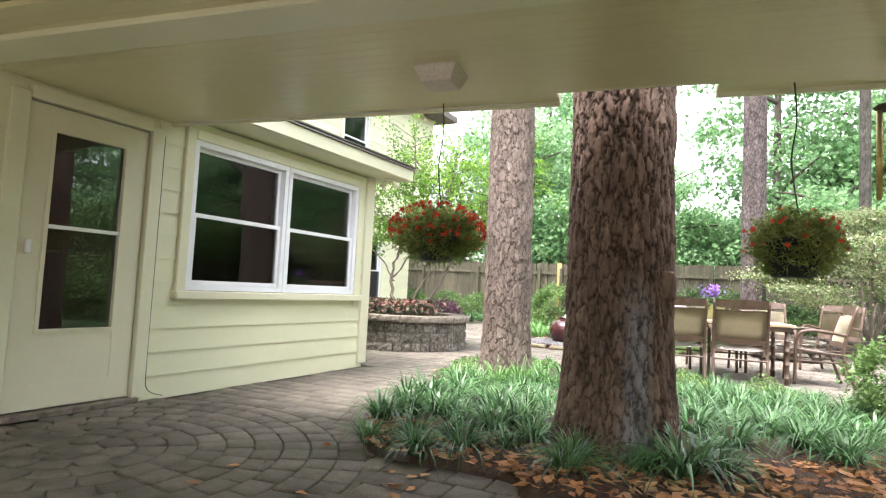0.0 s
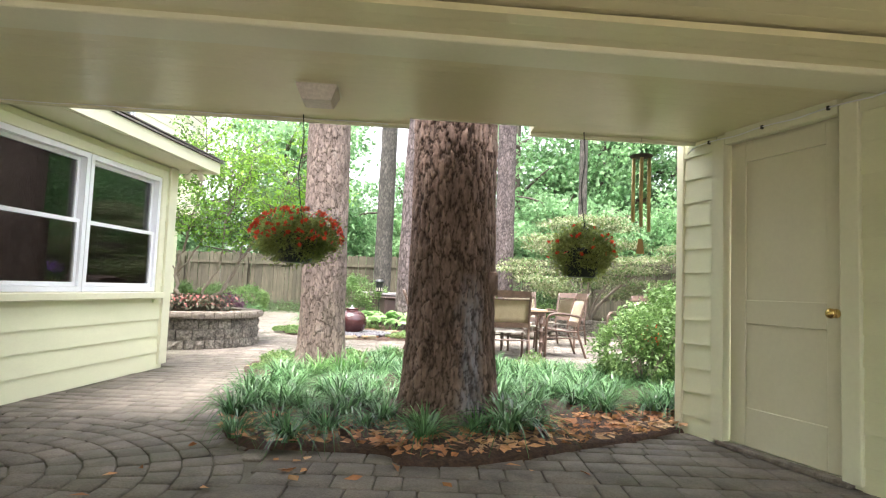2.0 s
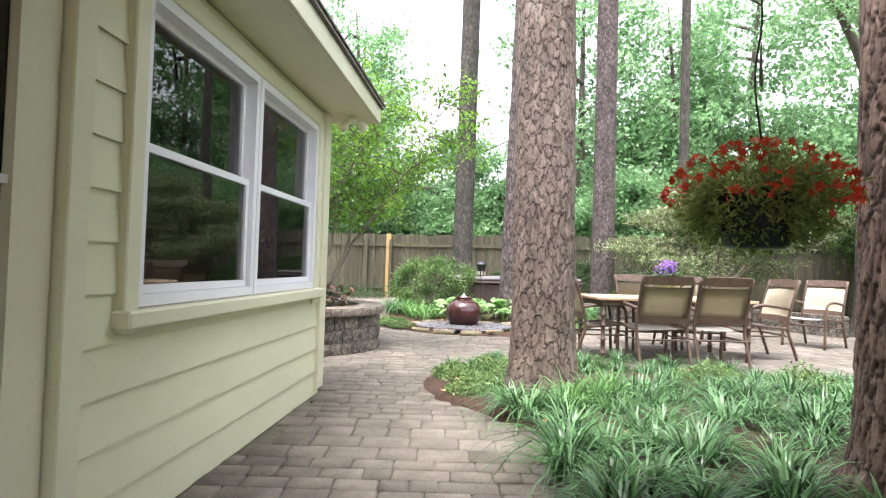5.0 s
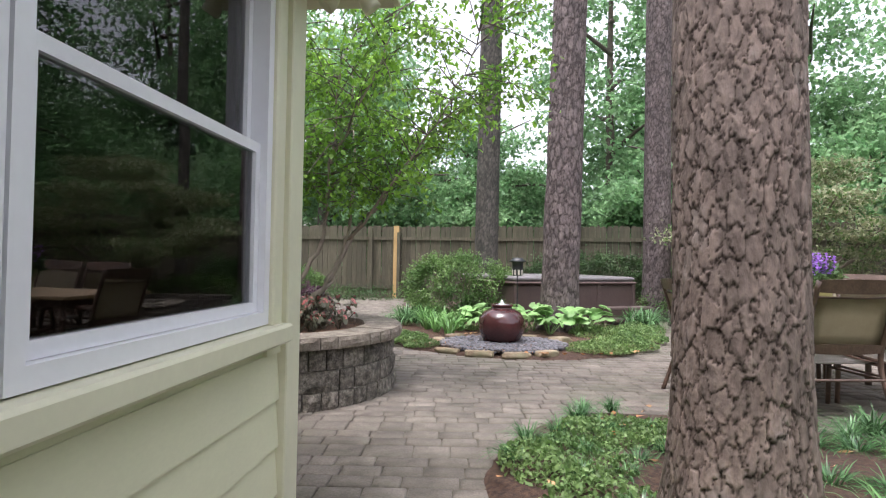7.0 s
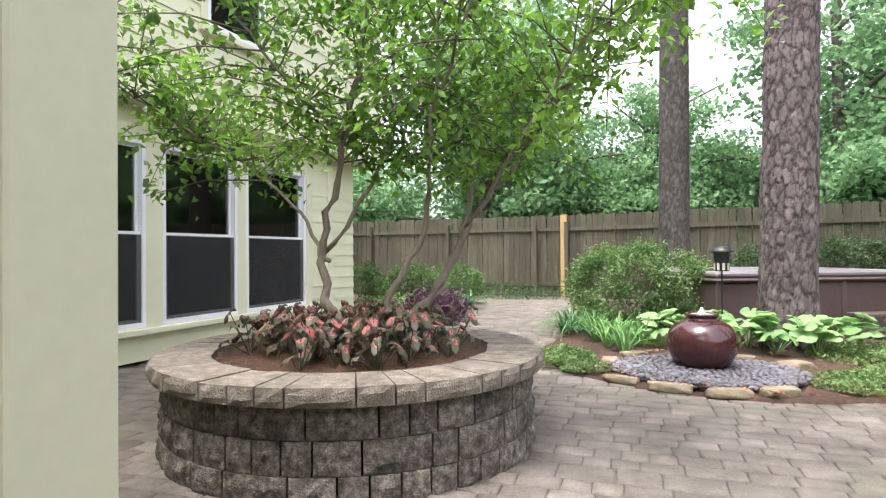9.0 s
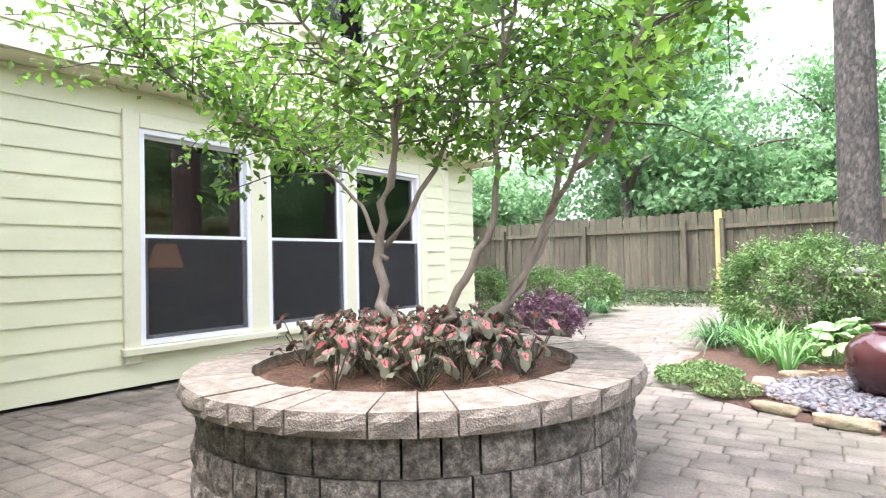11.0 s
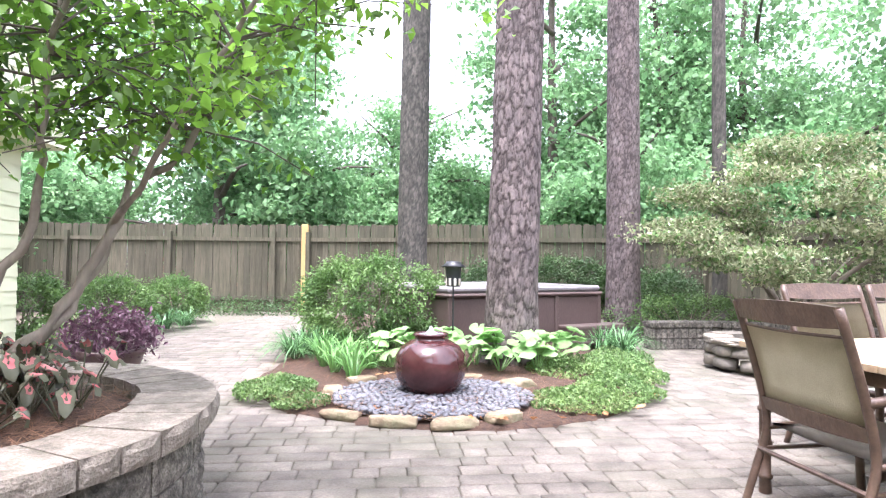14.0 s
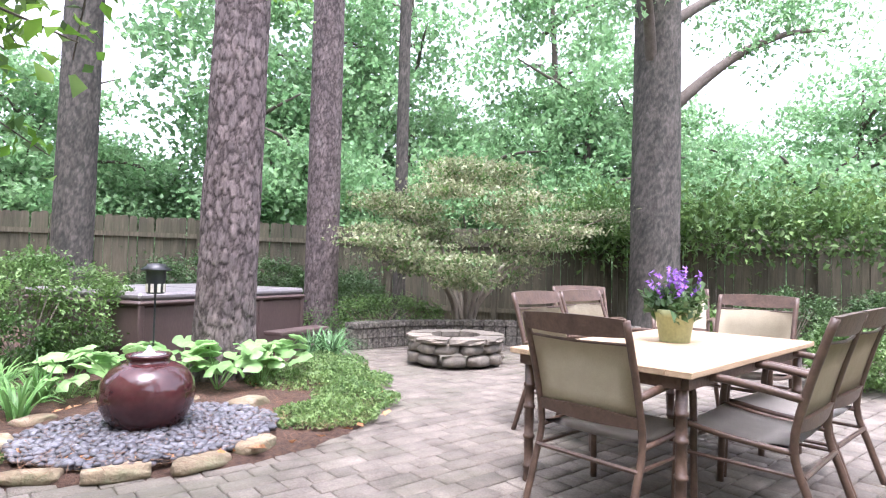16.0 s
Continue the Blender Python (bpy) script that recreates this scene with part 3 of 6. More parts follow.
def panel_door(name, m, s0, s1, z1, label):
    """A wooden door with recessed panels in a cased frame."""
    d = thing(name, m, label, "door", kind="structure")
    w = s1 - s0
    slab = box_part("door_slab", ((s0 + s1) / 2, 0.055, 0.06 + z1 / 2), (w + 0.02, 0.035, z1 + 0.06), M_DOOR, d)
    for a, b, c, e in ((s0, s0 + 0.12, 0.03, z1), (s1 - 0.12, s1, 0.03, z1), (s0 + 0.12, s1 - 0.12, 0.03, 0.28), (s0 + 0.12, s1 - 0.12, 0.82, 0.98), (s0 + 0.12, s1 - 0.12, z1 - 0.13, z1)):
        box_part("door_rail", ((a + b) / 2, 0.032, (c + e) / 2), (b - a, 0.014, e - c - 0.002), M_DOOR, d, 0.004)
    for x0, x1 in ((s0 - 0.11, s0 - 0.004), (s1 + 0.004, s1 + 0.11)):
        box_part("casing", ((x0 + x1) / 2, -0.01, z1 / 2 + 0.04), (x1 - x0, 0.06, z1 + 0.03), M_TRIM, d, 0.005)
    box_part("casing", ((s0 + s1) / 2, -0.01, z1 + 0.06), (w, 0.06, 0.1), M_TRIM, d, 0.005)
    box_part("threshold", ((s0 + s1) / 2, 0.0, 0.015), (w + 0.1, 0.12, 0.03), M_CAP, d, 0.005)
    bm = bmesh.new()
    add_lathe(bm, [(0.012, 0), (0.026, 0.002), (0.026, 0.008), (0.011, 0.012), (0.011, 0.03), (0.024, 0.036), (0.029, 0.048), (0.026, 0.06), (0.01, 0.066)], 20)
    k = part("door_knob", bm, M_BRASS, d, "polished brass knob", True)
    k.matrix_basis = pose(s1 - 0.06, 0.024, 0.92, 90, 0, 0)
    return d


M_BRASS = material("brass", [(0.6, 0.42, 0.16), (0.7, 0.52, 0.22)], 0.25, 20, 0.05, 80, metal=1.0)
panel_door("door_garage", GM, 0.43, 1.23, 2.03, "closed cream two-panel wooden door with a brass knob")

# storm door in the wing wall
sd = thing("door_wing", WM @ pose(0.06, 0, 0), "closed ivory half-glass storm door with dark panes", "door", kind="structure")
bm = bmesh.new()
framed_box(bm, 2.6, 3.42, 0.05, 2.0, 0.0, 0.04, 0.155)
add_box(bm, (3.01, 0.018, 0.36), (0.8, 0.03, 0.36))
part("door_frame", bm, M_DOOR, sd)
bm = bmesh.new()
framed_box(bm, 2.745, 3.275, 0.53, 1.86, -0.012, 0.02, 0.025)
part("glazing_bead", bm, M_DOOR, sd)
box_part("meeting_rail", (3.01, 0.012, 1.22), (0.48, 0.02, 0.025), M_WHITE, sd)
glass("pane", sd, 2.77, 3.25, 0.555, 1.84, 0.025)
tagged(box_part("wall_hall", (-3.5, 3.0, 1.0), (0.04, 1.2, 2.0), M_DARKROOM), "dim inner door behind the storm door", "wall", kind="structure")
for x0, x1 in ((2.48, 2.59), (3.43, 3.53)):
    box_part("casing", ((x0 + x1) / 2, -0.01, 1.04), (x1 - x0, 0.06, 2.02), M_TRIM, sd, 0.005)
box_part("casing", (3.01, -0.01, 2.055), (0.84, 0.06, 0.09), M_TRIM, sd, 0.005)
box_part("threshold", (3.01, -0.02, 0.02), (0.9, 0.1, 0.04), M_CAP, sd, 0.005)

# porch ceiling
PA = math.degrees(math.atan(0.16))
PM = pose(0, 4.17, 0, 0, 0, PA)
NOTCH = (-0.25, 0.62)  # the roof edge is cut back round the trunk
bm = bmesh.new()
for k in range(20):
    for a, b in ((-3.5, NOTCH[0]), (NOTCH[1], 4.5)) if k < 2 else ((-3.5, 4.5),):
        add_box(bm, ((a + b) / 2, -0.045 - k * 0.087, PORCH_Z + 0.02), (b - a, 0.0853, 0.03))
add_box(bm, (0.5, -2.3, PORCH_Z + 0.22), (8.1, 4.2, 0.16))
c = part("ceiling_porch", bm, M_CEIL)
c.matrix_world = PM
tagged(c, "cream painted tongue-and-groove porch ceiling", "ceiling", kind="structure")
QM = pose(0, 2.89, 0, 0, 0, 9.6)
bm = bmesh.new()
for k in range(33):
    add_box(bm, (0.5, -0.27 - k * 0.087, PORCH_Z + 0.07), (8.0, 0.0853, 0.03))
c = part("ceiling_porch_inner", bm, M_CEIL)
c.matrix_world = QM
tagged(c, "cream painted board ceiling inside the porch beam", "ceiling", kind="structure")
b = box_part("beam_porch", (0.5, -0.12, PORCH_Z + 0.035), (8.0, 0.24, 0.12), M_TRIM, None, 0.006)
b.matrix_world = QM
tagged(b, "cream painted beam across the porch ceiling", "beam", kind="structure")
for a, b in ((-3.5, NOTCH[0]), (NOTCH[1], 4.5)):
    f = box_part("fascia_porch", ((a + b) / 2, 0.015, PORCH_Z + 0.1), (b - a, 0.03, 0.24), M_TRIM, None, 0.004)
    f.matrix_world = PM
    tagged(f, "cream fascia board along the porch edge", "fascia", kind="structure")
f = box_part("fascia_porch", ((NOTCH[0] + NOTCH[1]) / 2, -0.165, PORCH_Z + 0.1), (NOTCH[1] - NOTCH[0], 0.024, 0.2), M_TRIM, None, 0.004)
f.matrix_world = PM
tagged(f, "cream trim board cut back round the trunk", "fascia", kind="structure")

# ---- fence ----
fence = thing("fence", Matrix(), "weathered grey-brown cedar privacy fence with rails", "fence", kind="structure")
FENCE = [(-13.0, 20.6), (-5.0, 20.2), (3.6, 18.4), (6.9, 13.6), (9.5, 10.2), (12.0, 5.0), (12.5, 0.0)]
bm = bmesh.new()
vs = [bm.verts.new(p) for p in ((-0.068, -0.009, 0), (0.068, -0.009, 0), (0.068, -0.009, 1.98), (0.045, -0.009, 2.02), (-0.045, -0.009, 2.02), (-0.068, -0.009, 1.98))]
f = bm.faces.new(vs)
ex = bmesh.ops.extrude_face_region(bm, geom=[f])
bmesh.ops.translate(bm, verts=[v for v in ex["geom"] if isinstance(v, bmesh.types.BMVert)], vec=(0, 0.018, 0))
bmesh.ops.recalc_face_normals(bm, faces=bm.faces[:])
PICKET = mesh_of("picket", bm, M_WOODFENCE)
fr = random.Random(3)
for (x0, y0), (x1, y1) in zip(FENCE, FENCE[1:]):
    d = Vector((x1 - x0, y1 - y0, 0))
    L, a = d.length, math.degrees(math.atan2(y1 - y0, x1 - x0))
    n = int(L / 0.141)
    for k in range(n):
        p = Vector((x0, y0, 0)) + d * ((k + 0.5) / n)
        o = part_mesh("picket", PICKET, fence)
        o.matrix_basis = pose(p.x, p.y, -0.02 + fr.uniform(-0.02, 0.02), fr.uniform(-0.6, 0.6), fr.uniform(-0.5, 0.5), a + fr.uniform(-2, 2))
    q = Vector((x0, y0, 0)) + d / 2
    for z in (0.3, 1.66):
        box_part("rail", (0, -0.035, 0), (L, 0.038, 0.088), M_WOODFENCE, fence).matrix_basis = pose(q.x, q.y, z, 0, 0, a)
    for k in range(int(L / 2.4) + 1):
        p = Vector((x0, y0, 0)) + d.normalized() * (0.1 + k * 2.4)
        box_part("post", (0, -0.09, 0.9), (0.09, 0.09, 1.86), M_WOODFENCE, fence, 0.005).matrix_basis = pose(p.x, p.y, 0, 0, 0, a)
np_ = box_part("post", (0, 0, 1.0), (0.15, 0.05, 2.02), M_NEWPOST, fence, 0.005, label="new yellow pine picket")
np_.matrix_basis = pose(-5.0, 20.13, 0)

# ---- pines ----


def pine(x, y, height, r0, r1, mat, seed, label, segs=72, rings=150, plate=0.09, depth=0.02, lean=(0, 0), name="pine_tree", fine_to=8.0, resin=None, crack=0.2, tall=2.0):
    t = thing(name, pose(x, y, 0.0), label, "tree")
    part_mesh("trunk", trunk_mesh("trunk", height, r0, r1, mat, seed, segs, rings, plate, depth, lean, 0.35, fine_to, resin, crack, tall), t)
    if name == "pine_tree":
        r1_ = random.Random(seed)
        bm = bmesh.new()
        pts = []
        for k in range(16):
            z, a, L = height - 0.2 - 0.22 * k, r1_.uniform(0, 6.28), 0.7 + 0.12 * k
            c = Vector((lean[0] * z, lean[1] * z, z))
            tip = c + Vector((math.cos(a) * L, math.sin(a) * L, 0.3))
            add_tube(bm, [c, (c + tip) / 2, tip], [0.05, 0.03, 0.01], 5)
            for j in range(60):
                q = c.lerp(tip, r1_.uniform(0.35, 1.0))
                pts.append((q.x + r1_.gauss(0, 0.14), q.y + r1_.gauss(0, 0.14), q.z + r1_.gauss(0.05, 0.1)))
        part("bough", bm, M_TWIG_DARK, t)
        part_mesh("crown", leaves("crown", pts, 0.2, [M_LEAF_WOOD], seed, aspect=0.2), t)
    return t


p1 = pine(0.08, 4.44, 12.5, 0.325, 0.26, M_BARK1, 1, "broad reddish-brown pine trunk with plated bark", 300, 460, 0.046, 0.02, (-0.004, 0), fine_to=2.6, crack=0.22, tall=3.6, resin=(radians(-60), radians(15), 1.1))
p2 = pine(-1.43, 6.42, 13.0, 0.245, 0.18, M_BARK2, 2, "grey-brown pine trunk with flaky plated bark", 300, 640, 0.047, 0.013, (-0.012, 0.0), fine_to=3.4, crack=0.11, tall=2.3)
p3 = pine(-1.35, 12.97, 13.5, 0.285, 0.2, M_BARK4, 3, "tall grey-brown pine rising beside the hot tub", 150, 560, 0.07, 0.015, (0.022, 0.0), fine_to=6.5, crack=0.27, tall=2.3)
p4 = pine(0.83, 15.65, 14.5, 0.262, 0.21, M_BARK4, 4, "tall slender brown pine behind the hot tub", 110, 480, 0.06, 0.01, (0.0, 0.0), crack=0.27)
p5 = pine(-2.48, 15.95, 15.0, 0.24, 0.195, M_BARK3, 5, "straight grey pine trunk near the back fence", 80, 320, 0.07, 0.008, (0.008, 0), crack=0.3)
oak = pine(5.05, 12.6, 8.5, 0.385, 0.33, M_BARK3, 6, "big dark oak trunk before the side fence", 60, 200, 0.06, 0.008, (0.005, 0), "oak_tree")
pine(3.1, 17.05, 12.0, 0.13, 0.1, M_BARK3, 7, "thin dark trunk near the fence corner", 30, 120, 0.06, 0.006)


# ---- liriope under the pines ----
def blade_clump(name, seed, n, length, width, mats, spread=0.06, arch=1.0):
    r = np.random.default_rng(seed)
    V, F = [], []
    for k in range(n):
        a, out = r.uniform(0, 2 * math.pi), r.uniform(0.3, 1.15) * arch
        L, w = length * r.uniform(0.65, 1.15), width * r.uniform(0.7, 1.2)
        d, s = np.array([math.cos(a), math.sin(a), 0]), np.array([-math.sin(a), math.cos(a), 0])
        b0 = d * r.uniform(0, spread) + s * r.uniform(-spread, spread) * 0.5
        base = len(V)
        for i in range(5):
            t = i / 4
            p = b0 + d * L * out * (t ** 1.3) * 0.75 + np.array([0, 0, L * (t * 1.0 - out * 0.72 * t ** 2.4)])
            ww = w * (1 - t ** 2.5) * 0.5 + 0.0004
            V += [p - s * ww, p + s * ww]
        for i in range(4):
            q = base + 2 * i
            F.append((q, q + 1, q + 3, q + 2))
    return array_mesh(name, V, F, mats)


def scatter(outline, n, seed, gap, keep=None):
    r = random.Random(seed)
    xs, ys = [p[0] for p in outline], [p[1] for p in outline]
    got, tries = [], 0
    while len(got) < n and tries < 60000:
        tries += 1
        x, y = r.uniform(min(xs), max(xs)), r.uniform(min(ys), max(ys))
        if inside(outline, x, y) and (keep is None or keep(x, y)) and all((x - a) ** 2 + (y - b) ** 2 > gap * gap for a, b in got):
            got.append((x, y))
    return got


LIRIOPE = [blade_clump("blades", s, 120, 0.4, 0.0125, [M_BLADE], 0.08, 1.42) for s in (1, 2, 3)]
r = random.Random(5)


def near_pine(x, y):
    if (x - 0.08) ** 2 + (y - 4.44) ** 2 < 0.46 ** 2 or (x + 1.46) ** 2 + (y - 6.42) ** 2 < 0.33 ** 2:
        return False
    if y < 3.72 + 0.3 * max(x, 0) and x > -0.75:
        return False
    return not (x > 0.75 and y < 4.85) and not (x < -1.8 and 5.5 < y < 6.9)


for k, (x, y) in enumerate(scatter(BED_PINE, 185, 4, 0.21, near_pine)):
    o = new("liriope_clump", LIRIOPE[k % 3])
    s = r.uniform(0.7, 1.1) * (0.7 if y < 4.0 else 0.5 if y > 6.4 and x < -1.0 else 0.7 if y > 6.6 else 1.0)
    o.matrix_world = pose(x, y, 0.03, 0, 0, r.uniform(0, 360)) @ Matrix.Diagonal((s, s, s * r.uniform(0.85, 1.1), 1))
    tagged(o, "arching blue-green liriope grass clump in mulch", "ground cover", "liriope under the pines", "stuff")

GRASS = blade_clump("blades", 14, 90, 0.42, 0.012, [M_BLADE2], 0.05, 1.2)
for k, (x, y) in enumerate([(-1.12, 6.02), (-1.3, 5.88), (-0.95, 6.2)]):
    o = new("grass_clump", GRASS)
    o.matrix_world = pose(x, y, 0.03, 0, 0, 110 * k)
    tagged(o, "bright green arching grass clump at the pine's foot", "plant", "bright grass by the pine", "stuff")

# ---- round planter ----
planter = thing("round_planter", Matrix.Translation(PLANTER), "round raised planter of weathered grey split-face blocks", "planter")


def curved_block(r0, r1, a0, a1, z0, z1, rough, seed, n=4):
    """A block bent to the ring, its outer face rough-split."""
    bm = bmesh.new()
    rr = random.Random(seed)
    g = []
    for i in range(n + 1):
        a = a0 + (a1 - a0) * i / n
        col = []
        for j in range(4):
            z = z0 + (z1 - z0) * j / 3
            edge = i in (0, n) or j in (0, 3)
            R = r1 + (-0.012 if edge else rr.uniform(-rough, rough))
            col.append(bm.verts.new((R * math.cos(a), R * math.sin(a), z)))
        col += [bm.verts.new((r0 * math.cos(a), r0 * math.sin(a), z)) for z in (z1, z0)]
        g.append(col)
    for a, b in zip(g, g[1:]):
        for j in range(6):
            bm.faces.new((a[j], b[j], b[(j + 1) % 6], a[(j + 1) % 6]))
    bm.faces.new(g[0][::-1])
    bm.faces.new(g[-1])
    bmesh.ops.recalc_face_normals(bm, faces=bm.faces[:])
    return bm


pr = random.Random(9)
for course in range(3):
    z0, z1 = -0.03 + course * 0.152, -0.03 + course * 0.152 + 0.148
    a, k = pr.uniform(0, 0.2), 0
    end = a + 2 * math.pi
    while a < end - 0.02:
        w = pr.choice((0.13, 0.2, 0.3))
        if end - a - w < 0.12:
            w = end - a
        part("block", curved_block(0.83, 1.085 - 0.008 * course, a + 0.005, a + w - 0.005, z0, z1, 0.01, k + 50 * course), M_BLOCK, planter)
        a, k = a + w, k + 1
a, k = 0.0, 0
while a < 2 * math.pi - 0.02:
    w = pr.choice((0.12, 0.15, 0.15, 0.27))
    if 2 * math.pi - a - w < 0.11:
        w = 2 * math.pi - a
    part("cap_stone", curved_block(0.815 + pr.uniform(-0.01, 0.01), 1.135, a + 0.004, a + w - 0.004, 0.43, 0.515 + pr.uniform(-0.003, 0.003), 0.006, k + 500, 3), M_CAP, planter)
    a, k = a + w, k + 1
bm = bmesh.new()
add_lathe(bm, [(0.835, 0.0), (0.835, 0.44), (0.55, 0.465), (0.2, 0.485), (0.02, 0.49)], 40)
tagged(part("mulch", bm, M_MULCH, planter, "dark pine straw mulch fill", True), "")

# ---- urn fountain ----
urn = thing("fountain_urn", pose(URN.x, URN.y, 0.03) @ Matrix.Diagonal((1.07, 1.07, 1.07, 1)), "glossy plum-brown ceramic urn fountain on pebbles", "fountain")
bm = bmesh.new()
add_lathe(bm, [(0.13, 0.0), (0.17, 0.015), (0.225, 0.08), (0.265, 0.16), (0.278, 0.235), (0.262, 0.31), (0.215, 0.375), (0.15, 0.412), (0.125, 0.42), (0.118, 0.436), (0.128, 0.446), (0.135, 0.458), (0.13, 0.468), (0.112, 0.47), (0.105, 0.44), (0.1, 0.425)], 56)
part("jar", bm, M_GLAZE, urn, smooth=True)
M_WATER = material("water", [(0.3, 0.33, 0.34), (0.4, 0.43, 0.44)], 0.05, 8, 0.15, 40)
bm = bmesh.new()
add_lathe(bm, [(0.1, 0.455), (0.1, 0.462), (0.04, 0.47), (0.018, 0.492), (0.008, 0.52)], 24)
part("water", bm, M_WATER, urn, "bubbling clear water", True)

# ---- hot tub ----
M_TUB = material("brown_tub_panel", [(0.075, 0.05, 0.045), (0.1, 0.068, 0.06)], 0.55, 2, 0.1, 60, (1, 1, 0.3))
M_TUBCOVER = material("tub_cover_vinyl", [(0.16, 0.145, 0.15), (0.22, 0.2, 0.205)], 0.35, 3, 0.2, 40)
ta = math.degrees(math.atan2(1.17, 2.17))
tub = thing("hot_tub", pose(-2.0, 13.65, 0, 0, 0, ta), "brown panelled hot tub with a closed vinyl cover", "hot tub")
box_part("cabinet", (1.3, 1.05, 0.36), (2.5, 2.0, 0.66), M_TUB, tub, 0.03)
box_part("shell_rim", (1.3, 1.05, 0.715), (2.58, 2.08, 0.05), M_TUB, tub, 0.02)
box_part("cover", (0.66, 1.05, 0.785), (1.26, 2.04, 0.085), M_TUBCOVER, tub, 0.03)
box_part("cover", (1.94, 1.05, 0.785), (1.26, 2.04, 0.085), M_TUBCOVER, tub, 0.03)
for x in (0.06, 0.9, 1.75, 2.54):
    box_part("cabinet_post", (x, 0.045, 0.36), (0.07, 0.03, 0.68), M_TUB, tub, 0.01)
box_part("tub_step", (2.05, -0.32, 0.3), (0.95, 0.28, 0.05), M_TUB, tub, 0.01)
box_part("tub_step", (2.05, -0.5, 0.13), (0.95, 0.28, 0.05), M_TUB, tub, 0.01)

# ---- table ----
M_TEAK = material("weathered_teak", [(0.36, 0.25, 0.15), (0.5, 0.37, 0.24)], 0.6, 4, 0.3, 60, (1, 9, 9), vary=0.1)
M_FRAME = material("bronze_bamboo_frame", [(0.06, 0.036, 0.026), (0.13, 0.08, 0.055)], 0.4, 14, 0.3, 60, spec=0.5)
M_SLING = material("beige_mesh_sling", [(0.38, 0.33, 0.23), (0.46, 0.41, 0.3)], 0.8, 6, 0.3, 300)
M_SEAT = material("pale_sling_seat", [(0.52, 0.5, 0.46), (0.62, 0.6, 0.56)], 0.7, 6, 0.2, 250)
TABLE = pose(-0.6, 8.53, 0, 0, 0, 8.5)
TZ = 0.72
table = thing("dining_table", TABLE, "rectangular teak-topped patio table with bamboo-style metal legs", "table")
TL, TW = 1.9, 1.0
for k in range(8):
    box_part("tabletop_board", (TL / 2, TW / 8 * (k + 0.5), TZ - 0.015), (TL, TW / 8 - 0.003, 0.03), M_TEAK, table, 0.003)
bm = bmesh.new()
framed = [(TL / 2, 0.05, TL - 0.1, 0.03), (TL / 2, TW - 0.05, TL - 0.1, 0.03)]
for x, y, sx, sy in framed:
    add_box(bm, (x, y, TZ - 0.06), (sx, sy, 0.055))
for x in (0.05, TL - 0.05):
    add_box(bm, (x, TW / 2, TZ - 0.06), (0.03, TW - 0.13, 0.055))
part("apron", bm, M_FRAME, table)
for x in (0.08, TL - 0.08):
    for y in (0.08, TW - 0.08):
        bm = bmesh.new()
        prof = [(0.028, 0.0), (0.03, 0.01)]
        for z in (0.08, 0.24, 0.4, 0.52):
            prof += [(0.026, z - 0.012), (0.033, z - 0.008), (0.033, z + 0.008), (0.026, z + 0.012)]
        prof += [(0.027, TZ - 0.035)]
        add_lathe(bm, prof, 14, (x, y, 0))
        part("leg", bm, M_FRAME, table, smooth=True)


